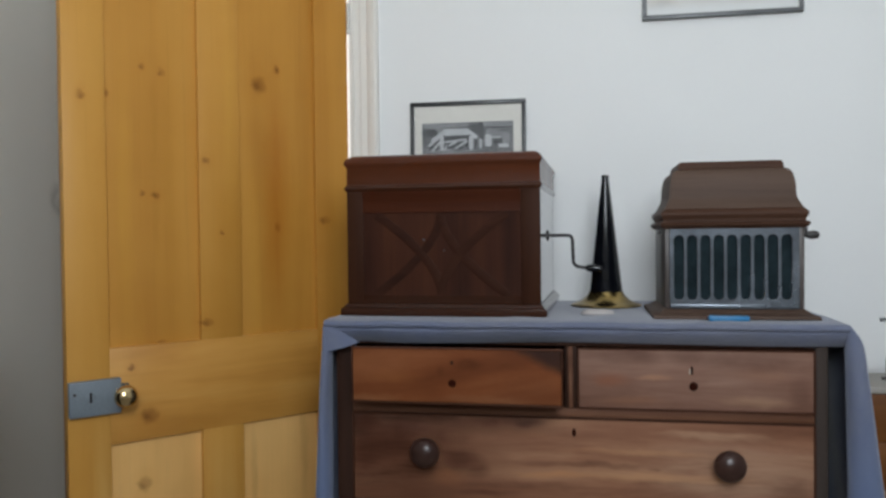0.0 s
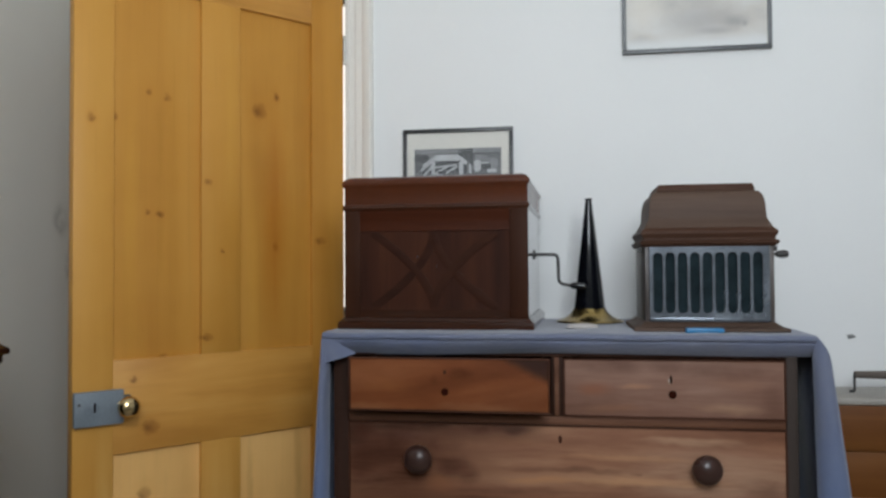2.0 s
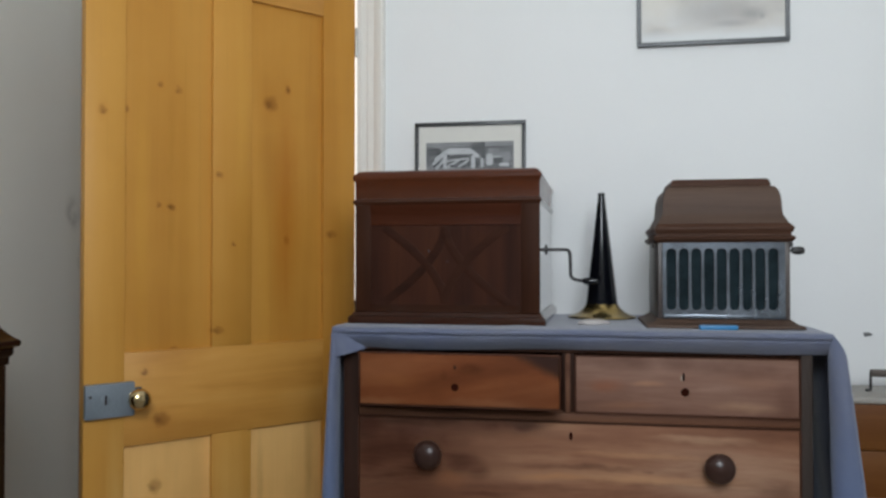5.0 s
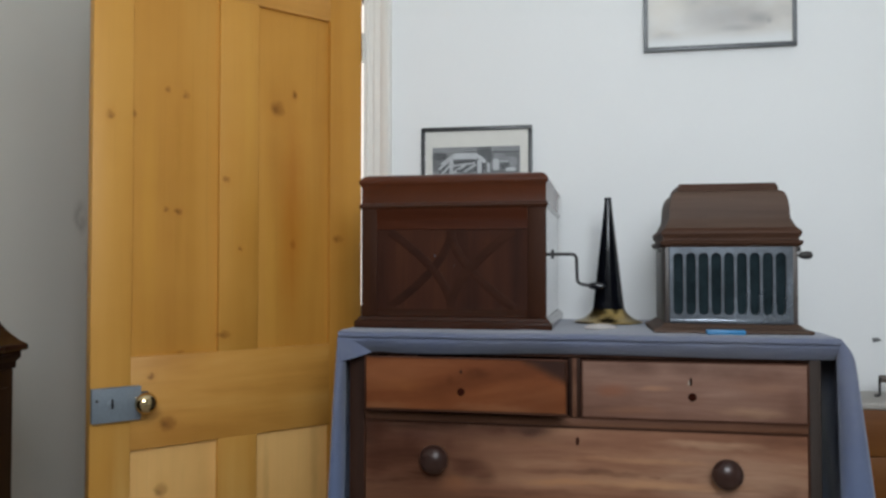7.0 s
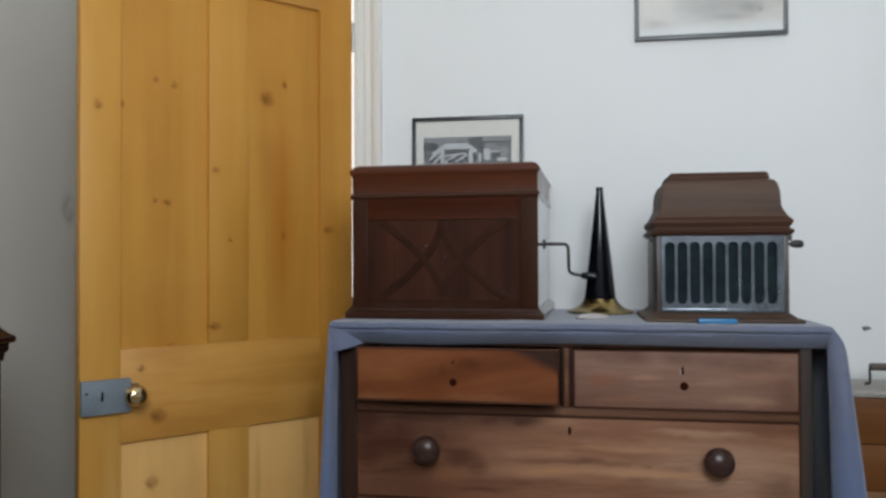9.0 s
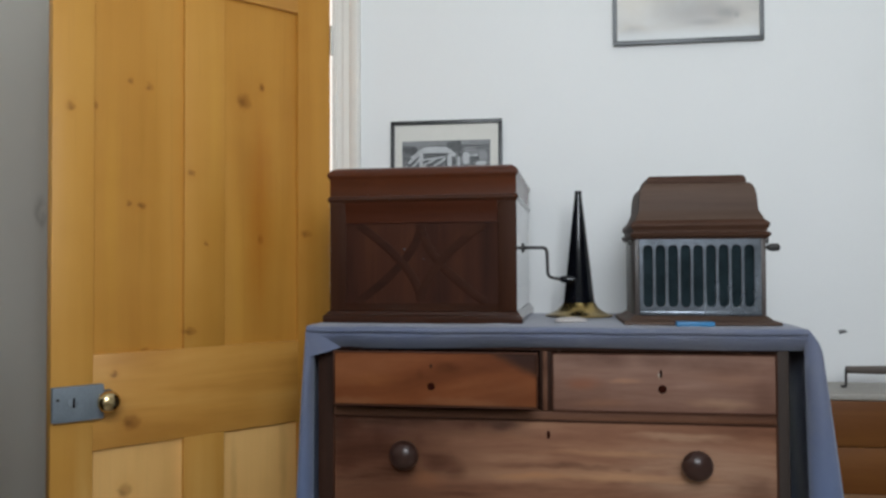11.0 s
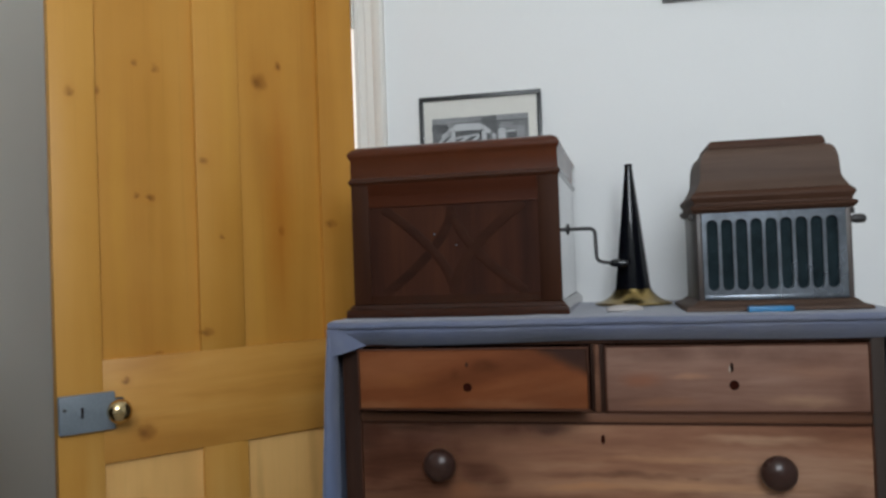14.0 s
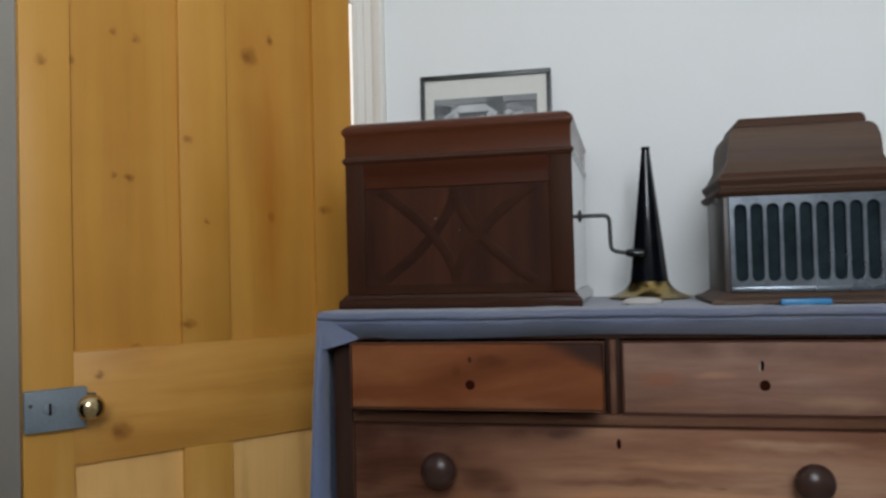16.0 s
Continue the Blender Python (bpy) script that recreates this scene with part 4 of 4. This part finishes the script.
def slotted_plate(x0, x1, z0, z1, s0, s1, count, slot_w, y0, y1):
    """A flat plate with round-ended upright slots, each cell a ring between slot and cell outline."""
    bm = bmesh.new()
    pitch = (x1 - x0) / count
    for k in range(count):
        cx, cz = x0 + (k + 0.5) * pitch, (s0 + s1) / 2
        r, hh = slot_w / 2, (s1 - s0) / 2 - slot_w / 2
        inner = [(cx + r * math.cos(a), cz + hh + r * math.sin(a)) for a in (math.pi * j / 8 for j in range(9))]
        inner += [(cx + r * math.cos(a), cz - hh + r * math.sin(a)) for a in (math.pi + math.pi * j / 8 for j in range(9))]
        outer = []
        top, bot, hx = z1, z0, pitch / 2
        for j in range(9):
            outer.append((cx + hx * (1 - 2 * j / 8), top) if 0 < j < 8 else (cx + hx * (1 if j == 0 else -1), top))
        for j in range(9):
            outer.append((cx - hx * (1 - 2 * j / 8), bot) if 0 < j < 8 else (cx - hx * (1 if j == 0 else -1), bot))
        n = len(inner)
        rim = [(x + 0.0013 * (x - cx) / r, z + (0.0013 * (z - cz - hh) / r if z > cz + hh else 0.0013 * (z - cz + hh) / r if z < cz - hh else 0)) for x, z in inner]
        fo, fi = [bm.verts.new((x, y0, z)) for x, z in outer], [bm.verts.new((x, y0, z)) for x, z in rim]
        fm = [bm.verts.new((x, y0 + 0.0012, z)) for x, z in inner]
        bi = [bm.verts.new((x, y1, z)) for x, z in inner]
        for j in range(n):
            q = (j + 1) % n
            bm.faces.new((fo[j], fi[j], fi[q], fo[q]))
            bm.faces.new((fi[j], fm[j], fm[q], fi[q]))
            bm.faces.new((fm[j], bi[j], bi[q], fm[q]))
    for xa, xb in ((-0.1313, x0), (x1, 0.1313)):
        corners = [(xa, z0), (xb, z0), (xb, z1), (xa, z1)]
        bm.faces.new([bm.verts.new((x, y0, z)) for x, z in corners])
    bmesh.ops.remove_doubles(bm, verts=bm.verts, dist=0.00005)
    return bm


part("slotted_front", slotted_plate(-0.1262, 0.1200, 0.0215, 0.1928, 0.040, 0.178, 9, 0.0198, -HD - 0.001, -HD + 0.008), M_NICKEL, ph, "dull nickel plate with nine upright slots", 25)
part("bottom_strip", a_box(-0.1312, 0.1312, -HD - 0.004, -HD - 0.0012, 0.0207, 0.030, bev=0.001), M_NICKEL, ph)
# bead under the lid, ogee skirt, tall shoulder, and a flat slab on top
BEAD = [(0.003, 0.1925), (0.006, 0.195), (0.0095, 0.199), (0.0105, 0.203), (0.008, 0.206), (0.003, 0.2075)]
SKIRT = [(0.003, 0.2078), (0.003, 0.2125), (0.006, 0.217), (0.0085, 0.2225), (0.008, 0.2265), (0.004, 0.231), (-0.0005, 0.2352)]
SHOULDER = [(-0.001, 0.2355), (-0.0035, 0.241), (-0.0085, 0.2505), (-0.0112, 0.257), (-0.0122, 0.2638), (-0.0128, 0.278), (-0.0138, 0.291), (-0.0155, 0.300), (-0.0178, 0.3085), (-0.0215, 0.315), (-0.0255, 0.319), (-0.031, 0.3208)]
SLAB = [(-0.0325, 0.321), (-0.032, 0.323), (-0.0325, 0.329), (-0.035, 0.335), (-0.038, 0.3385), (-0.045, 0.339)]
lid = part("lid", moulded(bmesh.new(), -HW, HW, -HD, HD, SHOULDER), M_OAK, ph, "dusty brown oak ogee lid", 25)
part("lid_slab", moulded(bmesh.new(), -HW, HW, -HD, HD, SLAB), M_OAK_DARK, lid, "", 25)
part("lid_skirt", moulded(bmesh.new(), -HW, HW, -HD, HD, SKIRT), M_OAK_DARK, lid, "", 25)
part("bead", moulded(bmesh.new(), -HW, HW, -HD, HD, BEAD), M_OAK_DARK, ph, "", 25)
pk = part("crank", rod(bmesh.new(), [(HW, 0.055, 0.176), (HW + 0.05, 0.055, 0.176)], 0.004), M_IRON, ph, "iron crank with dark knob")
part("crank_knob", turned(bmesh.new(), [(0.004, 0), (0.007, 0.002), (0.0095, 0.010), (0.010, 0.018), (0.0085, 0.027), (0.003, 0.031)], pose(HW + 0.045, 0.055, 0.176, 0, 90), 20), M_IRON, pk)
for x, y in ((-HW - 0.012, -HD + 0.02), (HW + 0.004, -HD + 0.02)):
    part("catch", a_box(x, x + 0.008, y, y + 0.012, 0.181, 0.1925, bev=0.001), M_IRON, ph)
blue = thing("blue_packet", pose(0.476, 1.862, REST - 0.001, 0, 0, 1), "bright blue flat packet lying before the phonograph", "packet")
part("wrapper", a_box(-0.035, 0.047, -0.006, 0.012, 0, 0.011, bev=0.003), M_BLUE, blue)


# ---------------------------------------------------------------- pictures
def framed(name, label, x0, x1, z0, z1, bar, frame_mat, inner, print_mat, depth=0.016, glazed=True):
    """A framed print hung flat on the north wall: four bars, mount, print, glass. inner: the print's margins left, right, bottom, top."""
    yb, yf = Y1 - 0.002, Y1 - 0.002 - depth
    ob = thing(name, pose(0, 0, 0), label, "picture")
    for a, b, c, d in ((x0, x1, z1 - bar, z1), (x0, x1, z0, z0 + bar), (x0, x0 + bar, z0 + bar, z1 - bar), (x1 - bar, x1, z0 + bar, z1 - bar)):
        part("frame_bar", a_box(a, b, yf, yb, c, d, bev=0.0012), frame_mat, ob)
    part("mount", a_box(x0 + bar, x1 - bar, yb - 0.008, yb - 0.001, z0 + bar, z1 - bar), M_MAT, ob, "ivory mount")
    l, r, b, t = inner
    part("print", a_box(x0 + l, x1 - r, yb - 0.0088, yb - 0.0081, z0 + b, z1 - t), print_mat, ob)
    if glazed:
        part("glass", a_box(x0 + bar, x1 - bar, yb - 0.0125, yb - 0.0110, z0 + bar, z1 - bar), M_GLASS, ob).visible_shadow = False
    return ob


small = framed("framed_photograph", "small black framed black-and-white photograph with ivory mount on the wall", -0.303, 0.029, 1.335, 1.580, 0.0115, M_FRAME, (0.034, 0.036, 0.06, 0.060), M_PHOTO)
framed("framed_print", "thin grey framed pale landscape print on the white wall", 0.349, 0.762, 1.779, 2.23, 0.011, M_FRAME_GREY, (0.013, 0.013, 0.013, 0.013), M_SEPIA, glazed=False)


M_PRINT_DARK = plain("print_shadow", (0.105, 0.107, 0.11), 0.5, vary=0.4, scale=60, spec=0.2)
M_PRINT_GREY = plain("print_grey", (0.26, 0.262, 0.266), 0.5, vary=0.2, scale=50, spec=0.2)


def tone(name, material, x, z, w, h, tilt, layer):
    """One flat tone of the photograph: a tilted patch with cut corners, a hair thick."""
    m = pose(x, Y1 - 0.002 - 0.0090 - 0.0002 * layer, z, 0, tilt, 0)
    c = min(w, h) * 0.25
    plan = [(-w / 2 + c, -h / 2), (w / 2 - c, -h / 2), (w / 2, -h / 2 + c), (w / 2, h / 2 - c), (w / 2 - c, h / 2), (-w / 2 + c, h / 2), (-w / 2, h / 2 - c), (-w / 2, -h / 2 + c)]
    part(name, loops(bmesh.new(), [[m @ Vector((a, y, b)) for a, b in plan] for y in (0.0, 0.00015)]), material, small)


for x, z, w, h, tilt in ((-0.0668, 1.4898, 0.0351, 0.0226, 0), (-0.0527, 1.5125, 0.0849, 0.0125, 0), (-0.1994, 1.5119, 0.1302, 0.0102, 0), (-0.0358, 1.4728, 0.0396, 0.0340, 0)):
    tone("grey_patch", M_PRINT_GREY, x, z, w, h, tilt, 0)
for x, z, w, h, tilt in ((-0.0973, 1.4938, 0.0102, 0.0521, 0), (-0.2474, 1.4915, 0.0453, 0.0249, 0), (-0.1712, 1.4745, 0.0736, 0.0340, 0), (-0.0516, 1.4643, 0.0260, 0.0204, 0),
                         (-0.0470, 1.5028, 0.0792, 0.0040, 0), (-0.2276, 1.4558, 0.0509, 0.0226, 0), (-0.1261, 1.4586, 0.0340, 0.0340, 0)):
    tone("dark_patch", M_PRINT_DARK, x, z, w, h, tilt, 1)
# roof, braces and legs of the pictured structure, and the boxes beside it
for x, z, w, h, tilt in ((-0.1701, 1.4926, 0.0770, 0.0192, 0), (-0.2248, 1.4813, 0.0441, 0.0091, -35), (-0.2344, 1.4677, 0.0430, 0.0074, -40), (-0.2276, 1.4541, 0.0374, 0.0062, -46),
                         (-0.2118, 1.4632, 0.0113, 0.0441, 0), (-0.1215, 1.4836, 0.0294, 0.0113, 40), (-0.1272, 1.4609, 0.0136, 0.0396, 0), (-0.1740, 1.4677, 0.0679, 0.0051, -6),
                         (-0.1853, 1.4575, 0.0396, 0.0057, -28), (-0.1554, 1.4564, 0.0396, 0.0057, -32), (-0.1994, 1.4445, 0.0340, 0.0045, 0), (-0.0781, 1.4666, 0.0192, 0.0351, 0),
                         (-0.1001, 1.4575, 0.0068, 0.0272, 0), (-0.0346, 1.4507, 0.0294, 0.0102, 0), (-0.0595, 1.4745, 0.0340, 0.0045, 0)):
    tone("pale_patch", M_PALE, x, z, w, h, tilt, 2)
for x, z, w, h, tilt in ((-0.1712, 1.4813, 0.0634, 0.0045, 0), (-0.1870, 1.4484, 0.0204, 0.0091, 0), (-0.1565, 1.4473, 0.0170, 0.0079, 0)):
    tone("dark_patch", M_PRINT_DARK, x, z, w, h, tilt, 3)

# ---------------------------------------------------------------- carrying case on its low table
table = thing("side_table", pose(0, 0, 0), "low light-brown wooden table in the corner behind the chest", "table")
part("tabletop", a_box(0.815, 1.42, 2.02, 2.365, 0.562, 0.590, bev=0.004), M_TABLE, table)
for x in (0.84, 1.36):
    for y in (2.045, 2.305):
        part("leg", stepped(bmesh.new(), [(x + 0.006, x + 0.029, y + 0.006, y + 0.029, 0), (x, x + 0.035, y, y + 0.035, 0.562)]), M_TABLE, table)
case = thing("carrying_case", pose(0, 0, 0.5905), "brown wooden carrying case with grey top and wooden handle", "case")
part("case_body", a_box(0.822, 1.20, 2.120, 2.315, 0, 0.1130, bev=0.003), M_CASE, case)
part("case_lid", a_box(0.822, 1.20, 2.1195, 2.3155, 0.1145, 0.226, bev=0.003), M_CASE, case)
part("case_top", a_box(0.820, 1.202, 2.118, 2.317, 0.2265, 0.244, bev=0.005), M_CASE_TOP, case)
for x in (0.909, 1.075):
    part("handle_bracket", rod(bmesh.new(), bend([(x - 0.012, 2.212, 0.2475), (x, 2.212, 0.2475), (x, 2.212, 0.292)], 0.004, 3), 0.0032, 8), M_IRON, case)
part("handle_grip", turned(bmesh.new(), [(0.006, 0), (0.0095, 0.001), (0.0095, 0.02), (0.011, 0.083), (0.0095, 0.146), (0.0095, 0.165), (0.006, 0.166)], pose(0.909, 2.212, 0.290, 0, 90), 18), M_GRIP, case)

# ---------------------------------------------------------------- floor-standing cabinet by the side wall
cab = thing("gramophone_cabinet", pose(0, 0, 0), "dark mahogany floor-standing cabinet with swept ogee lid", "cabinet")
KX0, KX1, KY0, KY1 = -1.365, -0.962, 1.055, 1.482
part("cabinet_body", a_box(KX0, KX1, KY0, KY1, 0.06, 0.955, bev=0.003), M_CABINET, cab)
part("side_frame", a_box(KX1 + 0.0003, KX1 + 0.006, KY0 + 0.02, KY1 - 0.02, 0.10, 0.92, bev=0.002), M_CABINET, cab)
part("neck_moulding", moulded(bmesh.new(), KX0, KX1, KY0, KY1, [(0.003, 0.9553), (0.0035, 0.970), (0.008, 0.9745), (0.0095, 0.980), (0.009, 0.985)]), M_CABINET, cab)
lid = part("lid", moulded(bmesh.new(), KX0, KX1, KY0, KY1, [(0.009, 0.9853), (0.0095, 0.990), (0.016, 0.991), (0.0185, 0.995), (0.0185, 1.000), (0.0165, 1.0045), (0.0095, 1.0095), (0.002, 1.018), (-0.009, 1.0323),
                                                            (-0.0174, 1.048), (-0.0225, 1.0625), (-0.0252, 1.076), (-0.026, 1.087), (-0.030, 1.0885)]), M_MAHOGANY_UP, cab, "swept dark lid", 25)
part("lid_slab", moulded(bmesh.new(), KX0, KX1, KY0, KY1, [(-0.030, 1.0886), (-0.0235, 1.0890), (-0.0215, 1.0925), (-0.0212, 1.0975), (-0.0225, 1.1015), (-0.028, 1.104), (-0.050, 1.105)]), M_MAHOGANY_UP, lid, "", 25)
for x in (KX0 + 0.005, KX1 - 0.045):
    for y in (KY0 + 0.005, KY1 - 0.045):
        part("foot", a_box(x, x + 0.04, y, y + 0.04, 0, 0.0595, bev=0.004), M_CABINET, cab)
